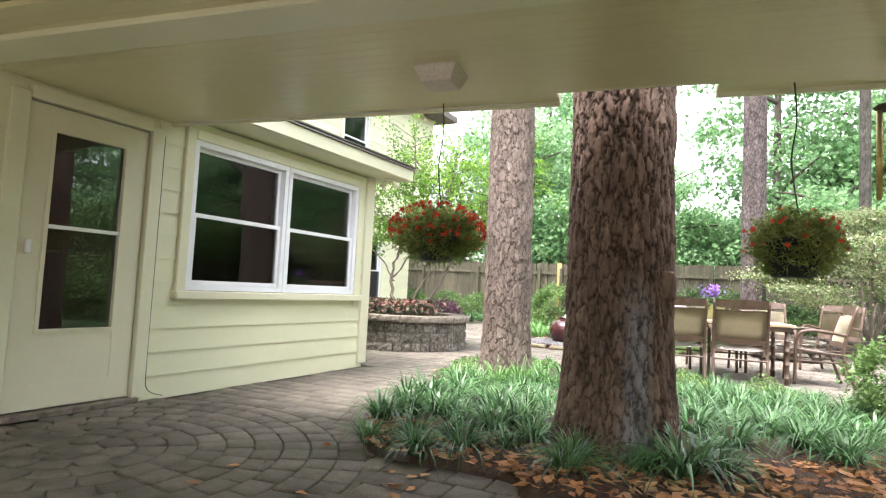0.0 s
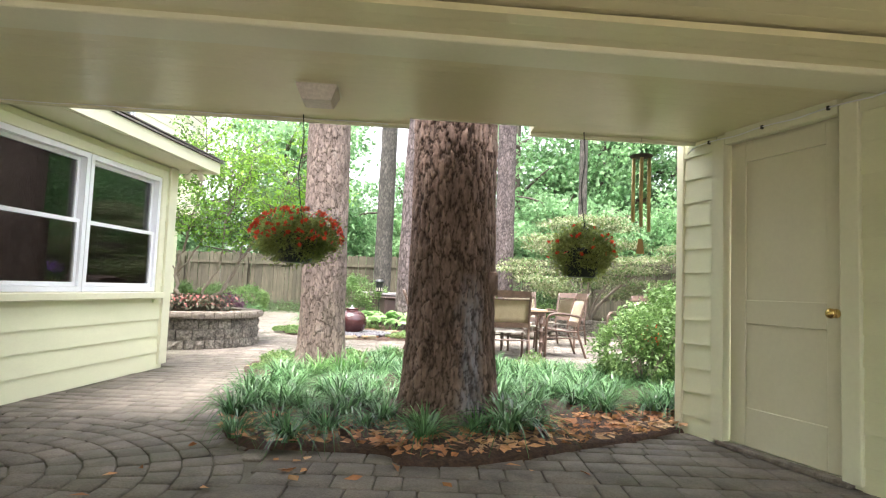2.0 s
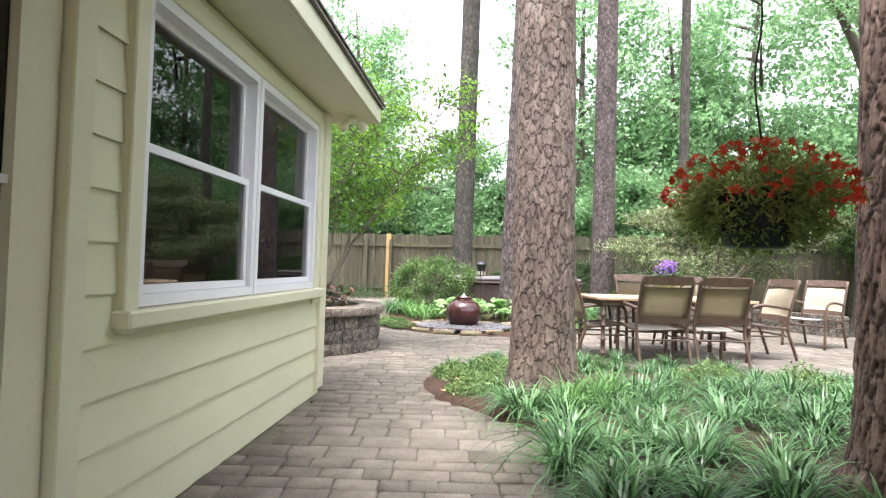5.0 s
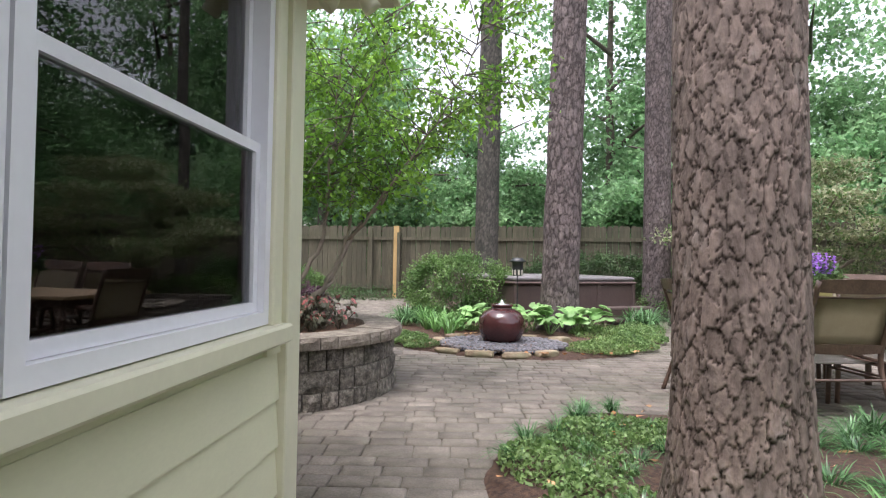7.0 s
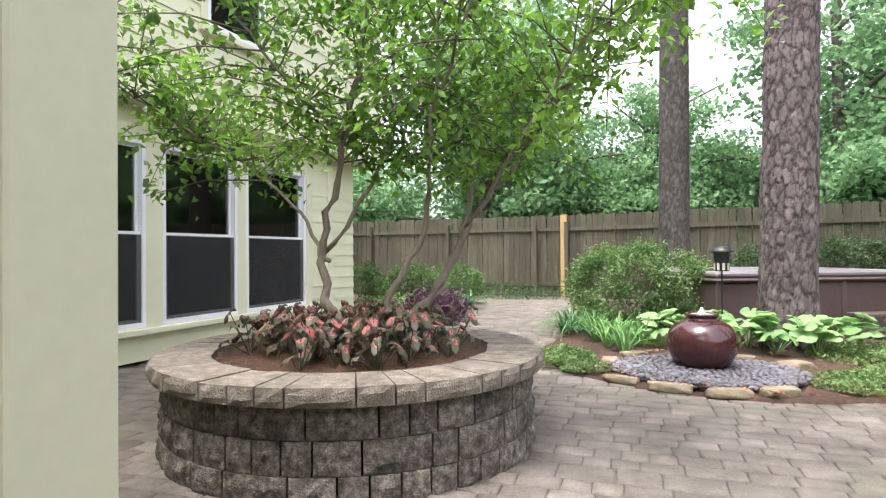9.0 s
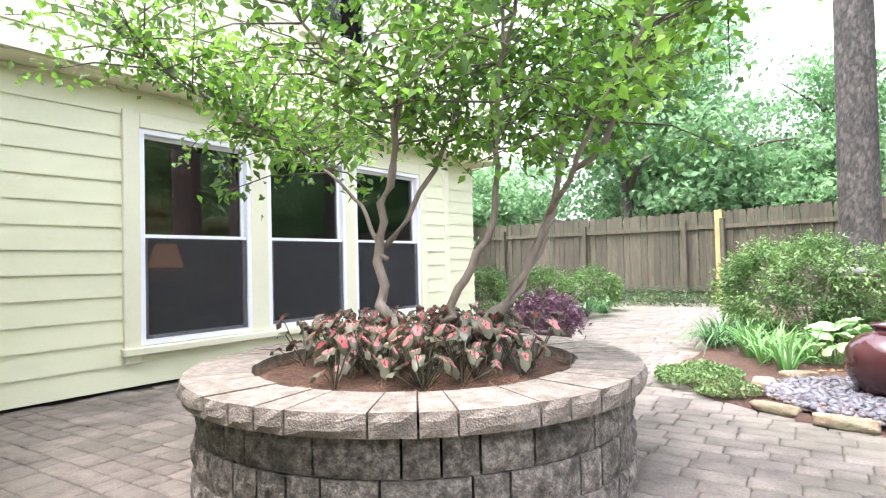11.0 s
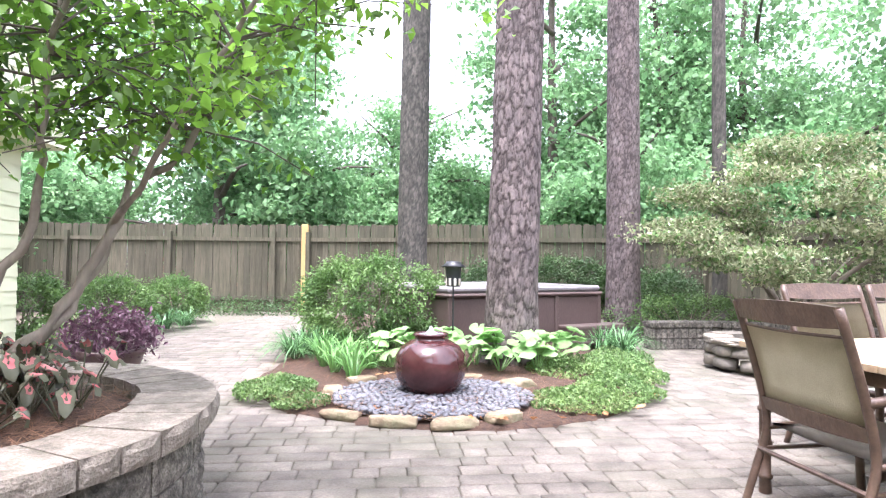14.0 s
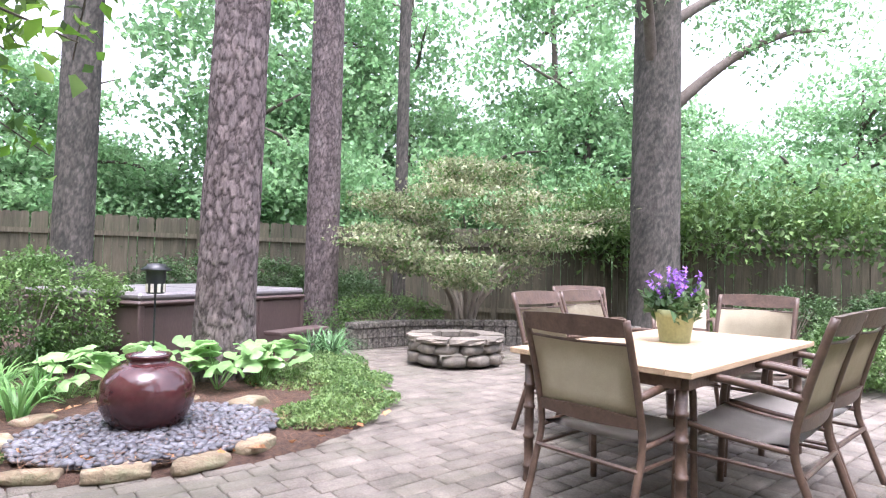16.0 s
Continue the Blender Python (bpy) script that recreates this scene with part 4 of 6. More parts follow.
def chair():
    """A sling-back armchair that faces its own +y, its middle at the origin."""
    c = thing("patio_chair", Matrix(), "bronze bamboo-style patio armchair with beige sling back", "chair", "chairs round the patio table")
    hw = 0.262
    for s in (-1, 1):
        bm = bmesh.new()
        add_tube(bm, bent([(s * hw, -0.34, 0.0), (s * hw, -0.27, 0.2), (s * hw, -0.22, 0.38), (s * hw, -0.27, 0.62), (s * hw, -0.36, 0.9)], 4), 0.017, 8)
        part("back_post", bm, M_FRAME, c, smooth=True)
        bm = bmesh.new()
        add_tube(bm, bent([(s * (hw + 0.01), 0.25, 0.0), (s * (hw + 0.01), 0.24, 0.25), (s * (hw + 0.01), 0.235, 0.45), (s * (hw + 0.015), 0.2, 0.575), (s * (hw + 0.02), 0.08, 0.615), (s * (hw + 0.015), -0.1, 0.6), (s * hw, -0.255, 0.575)], 4), 0.018, 8)
        part("arm", bm, M_FRAME, c, smooth=True)
        bm = bmesh.new()
        add_tube(bm, bent([(s * hw, -0.23, 0.36), (s * hw, 0.0, 0.37), (s * hw, 0.235, 0.4)], 3), 0.014, 6)
        part("seat_rail", bm, M_FRAME, c, smooth=True)
        bm = bmesh.new()
        add_tube(bm, [(s * hw, -0.245, 0.27), (s * hw, 0.24, 0.27)], 0.009, 6)
        part("stretcher", bm, M_FRAME, c)
    for y, z in ((-0.255, 0.27), (0.235, 0.3)):
        bm = bmesh.new()
        add_tube(bm, [(-hw, y, z), (hw, y, z)], 0.011, 6)
        part("stretcher", bm, M_FRAME, c)
    # crest board, lower back board, sling back, seat
    for z0, z1, y0, y1, nm in ((0.83, 0.905, -0.338, -0.362, "crest_rail"), (0.44, 0.49, -0.222, -0.237, "lower_back_rail")):
        bm = bmesh.new()
        rows = []
        for i in range(9):
            x = -hw + 2 * hw * i / 8
            q = 0.018 * (1 - (2 * i / 8 - 1) ** 2)
            rows.append([bm.verts.new(p) for p in ((x, y0 - q - 0.012, z0 - q * 0.5), (x, y0 - q + 0.012, z0 - q * 0.5), (x, y1 - q + 0.012, z1 + q * 0.5), (x, y1 - q - 0.012, z1 + q * 0.5))])
        for a, b in zip(rows, rows[1:]):
            for j in range(4):
                bm.faces.new((a[j], a[(j + 1) % 4], b[(j + 1) % 4], b[j]))
        bm.faces.new(rows[0])
        bm.faces.new(rows[-1][::-1])
        bmesh.ops.recalc_face_normals(bm, faces=bm.faces[:])
        part(nm, bm, M_FRAME, c)
    bm = bmesh.new()
    add_tube(bm, bent([(-hw, -0.325, 0.8), (0, -0.345, 0.795), (hw, -0.325, 0.8)], 4), 0.007, 6)
    part("back_spindle", bm, M_FRAME, c)

    def sheet(nm, rows, mat):
        bm = bmesh.new()
        vv = []
        for y, z in rows:
            vv.append([bm.verts.new((-hw + 2 * hw * i / 6, y - 0.012 * (1 - (i / 3 - 1) ** 2) * (0 if nm == "seat" else 1), z - 0.012 * (1 - (i / 3 - 1) ** 2) * (1 if nm == "seat" else 0))) for i in range(7)])
        for a, b in zip(vv, vv[1:]):
            for i in range(6):
                bm.faces.new((a[i], a[i + 1], b[i + 1], b[i]))
        bmesh.ops.solidify(bm, geom=bm.faces[:], thickness=0.006)
        part(nm, bm, mat, c, smooth=True)

    sheet("sling_back", [(-0.232, 0.47), (-0.25, 0.56), (-0.285, 0.68), (-0.325, 0.8)], M_SLING)
    sheet("seat", [(-0.2, 0.375), (-0.05, 0.37), (0.1, 0.38), (0.22, 0.405), (0.25, 0.385)], M_SEAT)
    return c


chair0 = chair()
seats = [(-0.52, 8.99, -83), (0.0, 8.56, 9), (0.66, 8.67, 7), (1.5, 9.42, 98), (0.3, 9.93, 190), (1.0, 10.12, 188), (1.85, 11.15, 150), (2.95, 10.8, 125)]
for k, (x, y, a) in enumerate(seats):
    m = pose(x, y, 0, 0, 0, a) @ Matrix.Diagonal((1.04, 1.04, 1.04, 1))
    if k == 0:
        chair0.matrix_world = m
    else:
        copy_thing(chair0, m)

# ---- planter tree ----
tree = thing("crape_myrtle", pose(PLANTER.x + 0.05, PLANTER.y - 0.05, 0.475) @ Matrix.Diagonal((1.09, 1.09, 1.09, 1)), "multi-stemmed crape myrtle with fresh green leaves", "tree")
tr = random.Random(21)
STEMS = [
    [(0, 0, -0.05), (-0.02, 0.0, 0.12), (-0.16, -0.05, 0.28), (-0.2, -0.02, 0.62), (-0.05, -0.05, 1.15), (0.12, -0.1, 1.9), (0.2, -0.2, 2.6)],
    [(0, 0, -0.05), (0.05, 0.02, 0.1), (0.18, 0.1, 0.35), (0.35, 0.15, 0.75), (0.4, 0.12, 1.3), (0.5, 0.1, 2.2)],
    [(0.03, 0.03, 0.0), (0.3, 0.3, 0.3), (0.5, 0.4, 0.7), (0.8, 0.45, 1.1), (1.2, 0.5, 1.6), (1.8, 0.55, 2.1)],
    [(0.05, 0.05, 0.0), (0.35, 0.35, 0.35), (0.45, 0.6, 0.9), (0.4, 0.9, 1.6), (0.3, 1.1, 2.4)],
    [(-0.18, -0.03, 0.5), (-0.5, 0.1, 0.85), (-0.9, 0.1, 1.15), (-1.4, 0.0, 1.45)],
    [(-0.05, -0.05, 1.15), (-0.35, -0.35, 1.6), (-0.7, -0.5, 2.1)],
    [(0.4, 0.12, 1.3), (0.75, -0.15, 1.8), (1.0, -0.35, 2.3)],
    [(0.5, 0.4, 0.7), (1.0, 0.1, 1.25), (1.35, 0.0, 1.75), (1.6, -0.1, 2.3)],
    [(-0.9, 0.1, 1.15), (-1.2, -0.4, 1.45), (-1.3, -0.75, 1.7)],
    [(-0.2, 0.0, 0.55), (0.05, 0.25, 1.2), (-0.1, 0.6, 1.9), (-0.4, 0.8, 2.5)],
]
tips = []
for k, s in enumerate(STEMS):
    pts = bent(s, 6)
    pts = [p + Vector((tr.uniform(-1, 1), tr.uniform(-1, 1), tr.uniform(-1, 1))) * 0.018 for p in pts]
    r0 = (0.045, 0.036, 0.034, 0.03, 0.016, 0.014, 0.014, 0.016, 0.012, 0.018)[k]
    bm = bmesh.new()
    add_tube(bm, pts, [0.82 * r0 * (1 - 0.78 * i / (len(pts) - 1)) for i in range(len(pts))], 8)
    part("limb", bm, M_BRANCH, tree, smooth=True)
    for i, p in enumerate(pts):
        if p.z > 0.95:
            tips.append(p)
bm = bmesh.new()
leafpts = []
for p in tips:
    for j in range(3):
        d = Vector((tr.uniform(-1, 1), tr.uniform(-1, 1), tr.uniform(-0.35, 0.8))).normalized() * tr.uniform(0.3, 0.75)
        mid = p + d * 0.5 + Vector((0, 0, 0.05))
        add_tube(bm, [p, mid, p + d], [0.006, 0.004, 0.002], 4, False)
        for q in range(38):
            t = tr.uniform(0.2, 1.0)
            leafpts.append(p + d * t + Vector((tr.gauss(0, 0.05), tr.gauss(0, 0.05), tr.gauss(0, 0.05))))
tagged(part("twig", bm, M_TWIG_DARK, tree), kind="stuff")
part_mesh("crown", leaves("crown", [tuple(p) for p in leafpts], 0.058, [M_LEAF, M_LEAF_SHRUB], 31, pick=[0.72, 0.28]), tree)

# ---- woods beyond the fence ----
def forest_tree(seed, height, crown_r, base, n_clump, n_leaf, leaf, mats, label):
    rr = np.random.default_rng(seed)
    t = thing("woodland_tree", Matrix(), label, "tree", "woods beyond the fence")
    bm = bmesh.new()
    r1 = random.Random(seed)
    top = height * 0.9
    add_tube(bm, bent([(0, 0, -0.2), (0.1, 0, base), (r1.uniform(-0.5, 0.5), r1.uniform(-0.5, 0.5), (base + top) / 2), (0, 0, top)], 5), [0.24 - 0.2 * i / 15 for i in range(16)], 8)
    for k in range(9):
        z = base + (top - base) * k / 9
        a = r1.uniform(0, 6.28)
        L = crown_r * r1.uniform(0.6, 1.0)
        add_tube(bm, bent([(0.05, 0, z), (math.cos(a) * L * 0.5, math.sin(a) * L * 0.5, z + 0.5), (math.cos(a) * L, math.sin(a) * L, z + r1.uniform(0.3, 1.2))], 4), [0.09 - 0.009 * i for i in range(9)], 5)
    part("trunk", bm, M_TWIG_DARK, t, smooth=True)
    pts = clumps(rr, (0, 0, (base + height) / 2), (crown_r, crown_r, (height - base) / 2), n_clump, n_leaf, (0.4, 0.4, 0.2), 0.25)
    part_mesh("crown", leaves("crown", pts, leaf, mats, seed, aspect=0.7), t)
    return t


kinds = [forest_tree(101, 8.0, 3.0, 1.5, 120, 110, 0.18, [M_LEAF_WOOD], "leafy green woodland tree beyond the fence"),
         forest_tree(102, 13.0, 2.8, 2.4, 90, 84, 0.2, [M_LEAF_WOOD], "tall airy green woodland tree beyond the fence"),
         forest_tree(103, 4.6, 2.4, 0.5, 115, 125, 0.165, [M_LEAF_WOOD], "low dense green woodland tree beyond the fence")]
fr = random.Random(12)
spots = []
for k in range(30):
    a = radians(-64 + 100 * k / 29 + fr.uniform(-2, 2))
    spots.append((-2.0 + fr.uniform(15, 30) * math.sin(a), 6.0 + fr.uniform(16, 30) * math.cos(a), (0, 2, 1, 2, 2, 2)[k % 6]))
for k in range(20):
    a = radians(28 + 66 * k / 19 + fr.uniform(-2, 2))
    R = fr.uniform(19, 34)
    spots.append((-2.0 + R * math.sin(a), 6.0 + R * math.cos(a), (2, 0)[k % 2]))
for x, y, kk in ((1.5, 23.5, 1), (5.0, 25, 1), (-2.5, 26, 1), (-6, 25, 1), (7.0, 22.5, 2), (10.5, 18.5, 2), (13, 14, 2), (3, 22, 2), (9, 26, 1), (12, 22, 1), (6.5, 29, 0), (13.5, 19, 0)):
    spots.append((x, y, kk))
for k in range(5):
    spots.append((-9 + 5 * k, -12 + fr.uniform(-3, 3), 0))
done = set()
for k, (x, y, kk) in enumerate(spots):
    if kk == 1 and -6.5 < x < 1.2:
        kk = 2  # open sky above the middle of the back fence
    if 0 < y < 21.5 and -12 < x < 5:
        y = 21.5 + fr.uniform(0, 4)
    s = fr.uniform(0.85, 1.2)
    m = pose(x, y, -0.1, 0, 0, fr.uniform(0, 360)) @ Matrix.Diagonal((s, s, s, 1))
    if kk not in done:
        done.add(kk)
        kinds[kk].matrix_world = m
    else:
        o = copy_thing(kinds[kk], m)
        o.scale = (s, s, s)


# ---- shrubs ----
def shrub(name, x, y, radii, z, n_clump, n_leaf, leaf, mats, seed, label, cat="shrub", spread=0.06, shell=0.75):
    rr = np.random.default_rng(seed)
    t = thing(name, pose(x, y, 0.0), label, cat)
    r1 = random.Random(seed)
    bm = bmesh.new()
    for k in range(10):
        a, q = r1.uniform(0, 6.28), r1.uniform(0.3, 0.8)
        add_tube(bm, bent([(0, 0, -0.02), (math.cos(a) * radii[0] * 0.4 * q, math.sin(a) * radii[1] * 0.4 * q, z * 0.6), (math.cos(a) * radii[0] * q, math.sin(a) * radii[1] * q, z + radii[2] * 0.5)], 4), [0.014 - 0.0012 * i for i in range(9)], 5)
    tagged(part("stem", bm, M_BRANCH, t), kind="stuff")
    pts = clumps(rr, (0, 0, z), radii, n_clump, n_leaf, spread, shell)
    pts[:, 2] = np.abs(pts[:, 2] - 0.03) + 0.03
    part_mesh("foliage", leaves("foliage", pts, leaf, mats, seed, out_from=np.array((0, 0, z))), t)
    return t


shrub("azalea_shrub", -2.92, 14.24, (0.98, 0.82, 0.57), 0.6, 290, 60, 0.05, [M_LEAF_SHRUB], 41, "rounded green azalea shrub beside the hot tub")
shrub("rhododendron_shrub", 3.0, 6.9, (1.1, 0.9, 0.58), 0.6, 300, 70, 0.055, [M_LEAF_SHRUB], 42, "large glossy green shrub beside the garage")
shrub("nandina_shrub", 2.0, 6.3, (0.5, 0.45, 0.38), 0.4, 110, 50, 0.05, [M_LEAF_SHRUB], 43, "feathery green nandina shrub with red berries")
for k, (x, y, rx, ry, rz, z, mats) in enumerate([
        (-7.82, 14.91, 0.6, 0.6, 0.45, 0.45, [M_LEAF_SHRUB]), (-7.24, 16.22, 0.6, 0.6, 0.42, 0.42, [M_LEAF_SHRUB]), (-6.89, 17.64, 0.6, 0.55, 0.4, 0.4, [M_LEAF_SHRUB]),
        (-8.29, 13.81, 0.35, 0.35, 0.6, 0.6, [M_LEAF_DARK]), (-0.12, 17.38, 1.6, 0.4, 0.5, 0.75, [M_LEAF_DARK]), (2.2, 17.46, 0.8, 0.4, 0.45, 0.55, [M_LEAF_DARK]),
        (5.99, 11.06, 0.7, 0.7, 0.45, 0.45, [M_LEAF_DARK]), (6.59, 9.81, 0.8, 0.7, 0.5, 0.5, [M_LEAF_DARK]), (4, 9.53, 0.45, 0.45, 0.3, 0.3, [M_LEAF_SHRUB]), (6.99, 8.05, 0.9, 0.8, 0.6, 0.55, [M_LEAF_DARK]), (5.08, 11.84, 0.5, 0.4, 0.3, 0.3, [M_LEAF_SHRUB])]):
    shrub("garden_shrub", x, y, (rx, ry, rz), z, int(120 * rx + 60), 50, 0.055, mats, 60 + k, "leafy green garden shrub before the fence")


# ---- spreading shrub tree ----
def spreading_tree(x, y):
    t = thing("spreading_tree", pose(x, y, 0), "low spreading tree with layered pale variegated leaves", "tree")
    r1 = random.Random(44)
    rr = np.random.default_rng(44)
    pads = []
    for k in range(11):
        a = 2 * math.pi * k / 11 + r1.uniform(-0.2, 0.2)
        L = r1.uniform(1.5, 2.75)
        top = Vector((math.cos(a) * L, math.sin(a) * L * 0.8, r1.uniform(1.5, 2.6) - 0.14 * L))
        pts = bent([(r1.uniform(-0.15, 0.15), r1.uniform(-0.1, 0.1), -0.05), (math.cos(a) * 0.3, math.sin(a) * 0.25, 0.7), (math.cos(a) * L * 0.55, math.sin(a) * L * 0.45, top.z * 0.75), top], 5)
        bm = bmesh.new()
        add_tube(bm, pts, [0.05 * (1 - 0.85 * i / (len(pts) - 1)) for i in range(len(pts))], 6)
        part("limb", bm, M_BRANCH, t, smooth=True)
        pads += [(pts[-1], 0.55), (pts[-4], 0.5), (pts[-6], 0.45)]
    for k in range(12):
        a, L = r1.uniform(0, 6.28), r1.uniform(0.2, 2.1)
        pads.append((Vector((math.cos(a) * L, math.sin(a) * L * 0.8, 2.75 - 0.35 * L + r1.uniform(-0.2, 0.25))), 0.5))
    P = [np.array(p) + rr.normal(size=(620, 3)) * (s * 0.5, s * 0.5, 0.045) for p, s in pads]
    part_mesh("crown", leaves("crown", np.concatenate(P), 0.07, [M_LEAF_PALE, M_LEAF_SHRUB], 45, pick=[0.72, 0.28]), t)


spreading_tree(2.82, 14.51)


ok = random.Random(15)
okpts = []
for base, tip in (((0.1, 0, 3.6), (2.6, -1.4, 5.2)), ((-0.1, 0, 4.2), (-1.6, -0.8, 5.8)), ((0.05, 0, 5.0), (3.6, -0.4, 6.4)), ((0, 0, 4.6), (1.2, 1.6, 6.6)), ((-0.1, 0.1, 5.6), (-2.4, 0.6, 7.4))):
    b0, t0 = Vector(base), Vector(tip)
    pts = bent([b0, b0.lerp(t0, 0.4) + Vector((0, 0, 0.35)), b0.lerp(t0, 0.75) + Vector((0, 0, 0.3)), t0], 5)
    bm = bmesh.new()
    add_tube(bm, pts, [0.11 * (1 - 0.85 * i / (len(pts) - 1)) for i in range(len(pts))], 7)
    part("limb", bm, M_TWIG_DARK, oak, smooth=True)
    for p in pts[6:]:
        for j in range(5):
            c = p + Vector((ok.gauss(0, 0.4), ok.gauss(0, 0.4), ok.gauss(0.05, 0.3)))
            for q in range(26):
                okpts.append((c.x + ok.gauss(0, 0.16), c.y + ok.gauss(0, 0.16), c.z + ok.gauss(0, 0.1)))
part_mesh("crown", leaves("crown", okpts, 0.11, [M_LEAF_WOOD], 16), oak)

# ---- overhead oak boughs and vine hedge along the side fence ----
def hedge(name, line, z, spread, n, leaf, mats, seed, label):
    rr = np.random.default_rng(seed)
    pts = []
    for (x0, y0), (x1, y1) in zip(line, line[1:]):
        t = rr.uniform(0, 1, (n, 1))
        pts.append(np.concatenate([x0 + (x1 - x0) * t, y0 + (y1 - y0) * t, z + 0 * t], 1) + rr.normal(size=(n, 3)) * spread + 0.12 * np.sin(t * 23) * (0, 0, 1))
    o = new(name, leaves(name, np.concatenate(pts), leaf, mats, seed))
    return tagged(o, label, "hedge", kind="stuff")


hedge("vine_hedge", [(5.56, 14.8), (6.55, 12.95), (8, 9.78), (9.12, 4.97)], 2.05, (0.3, 0.3, 0.3), 4200, 0.12, [M_LEAF_SHRUB], 71, "green vines spilling over the side fence")
hedge("back_hedge", [(-1.33, 18.08), (2.56, 17.19)], 0.75, (0.25, 0.2, 0.22), 4200, 0.06, [M_LEAF_DARK], 72, "dark clipped hedge behind the hot tub")
hedge("ivy_cover", [(-7.85, 19.41), (-5.14, 19.43)], 0.12, (0.5, 0.25, 0.08), 2500, 0.06, [M_LEAF_DARK], 73, "low ivy along the back fence")

# ---- pavers ----


def paver_arrays(cells, seed):
    """Chamfered pavers from (x, y, angle, length, width)."""
    r = np.random.default_rng(seed)
    c = np.asarray(cells, float)
    n = len(c)
    unit = np.array([(-1, -1), (1, -1), (1, 1), (-1, 1)]) * 0.5
    L, W = c[:, 3:4] - 0.007, c[:, 4:5] - 0.007
    ca, sa = np.cos(c[:, 2:3]), np.sin(c[:, 2:3])

    def ring(inset, z, tilt):
        px, py = unit[None, :, 0] * (L - inset) + r.uniform(-0.002, 0.002, (n, 4)), unit[None, :, 1] * (W - inset) + r.uniform(-0.002, 0.002, (n, 4))
        return np.stack([c[:, :1] + px * ca - py * sa, c[:, 1:2] + px * sa + py * ca, z + tilt], 2)

    tilt = r.uniform(-0.003, 0.002, (n, 1)) + r.uniform(-0.0015, 0.0015, (n, 4))
    V = np.concatenate([ring(0, -0.05 + np.zeros((n, 4)), 0), ring(0, -0.007 + np.zeros((n, 4)), tilt), ring(0.012, np.zeros((n, 4)), tilt)], 1).reshape(-1, 3)
    quad = []
    for a in (0, 4):
        for k in range(4):
            quad.append((a + k, a + (k + 1) % 4, a + 4 + (k + 1) % 4, a + 4 + k))
    quad.append((8, 9, 10, 11))
    F = (np.arange(n)[:, None, None] * 12 + np.array(quad)[None]).reshape(-1, 4)
    return V, F


RING = (-2.35, 2.6)
PATH_L = [(-3.75, 9.59), (-3.89, 12.99), (-4.26, 16.37), (-4.46, 19.02), (-5.6, 19.05), (-5.83, 17.64), (-5.95, 16.77), (-6.3, 15.79), (-6.41, 13.21), (-6.84, 9.8)]


def shrunk(outline, by):
    cx, cy = sum(p[0] for p in outline) / len(outline), sum(p[1] for p in outline) / len(outline)
    return [(cx + (x - cx) * by, cy + (y - cy) * by) for x, y in outline]


PINE_IN, URN_IN = shrunk(BED_PINE, 0.93), shrunk(BED_URN, 0.95)


def paved(x, y):
    if inside(PINE_IN, x, y) or inside(URN_IN, x, y) or (x - PLANTER.x) ** 2 + (y - PLANTER.y) ** 2 < 0.95:
        return False
    if (x - RING[0]) ** 2 + (y - RING[1]) ** 2 < 1.53 ** 2:
        return False
    if x < WING_X + 0.02 and y < WING_END + 0.03:
        return False
    if x < BACK_X + 0.05 and y < BACK_END + 0.1:
        return False
    if y > 13.0 and x < 0:
        return inside(PATH_L, x, y)
    g = (x - 1.827) * 0.914 + (y - 4.624) * 0.407
    if g > 0.05 and y < 5.5:
        return False
    if (x - 1.36) ** 2 + (y - 12.82) ** 2 < 0.16:
        return False
    return x < 5.6 and y < 14.4 and not (x < -6.6 and y > 13.2)


pr = random.Random(77)
cells = []
y = -2.2
while y < 19.6:
    h = pr.choice((0.14, 0.14, 0.2))
    x = -7.5 + pr.uniform(0, 0.2)
    while x < 5.6:
        w = pr.choice((0.14, 0.21, 0.21, 0.28))
        cx, cy = x + w / 2, y + h / 2
        ca, sa = math.cos(radians(4)), math.sin(radians(4))
        X, Y = cx * ca - (cy - 6) * sa, cx * sa + (cy - 6) * ca + 6
        if paved(X, Y):
            cells.append((X, Y, radians(4), w, h))
        x += w
    y += h
ringcells = []
k = 0
rad = 0.075
while rad < 1.5:
    n = max(3, int(2 * math.pi * rad / 0.175))
    off = pr.uniform(0, 1)
    for i in range(n):
        a = 2 * math.pi * (i + off + pr.uniform(-0.06, 0.06)) / n
        X, Y = RING[0] + rad * math.cos(a), RING[1] + rad * math.sin(a)
        if X > WING_X + 0.04 and not inside(PINE_IN, X, Y):
            ringcells.append((X, Y, a + math.pi / 2, 2 * math.pi * rad / n * pr.uniform(0.93, 1.0), 0.154))
    rad += 0.155
near = [c for c in cells if -3.2 < c[0] < -1.4 and 4.0 < c[1] < 8.2][:290]
near_set = set(near)
pav = new("pavement", array_mesh("pavement", *paver_arrays([c for c in cells if c not in near_set], 5), [M_PAVER]))
tagged(pav, "tumbled grey-brown concrete pavers with mossy stains", "pavement", kind="structure")

# ---- pebbles, edging stones, boulders ----
M_PEBBLE = material("river_pebble", [(0.04, 0.04, 0.047), (0.085, 0.085, 0.097), (0.16, 0.157, 0.165)], 0.45, 3.0, 0.1, 60, vary=0.4)
M_ROCK = material("field_stone", [(0.13, 0.095, 0.06), (0.23, 0.18, 0.115), (0.31, 0.26, 0.19)], 0.9, 7.0, 0.9, 50, vary=0.15, stain=(0.17, 0.18, 0.1), stain_scale=4)


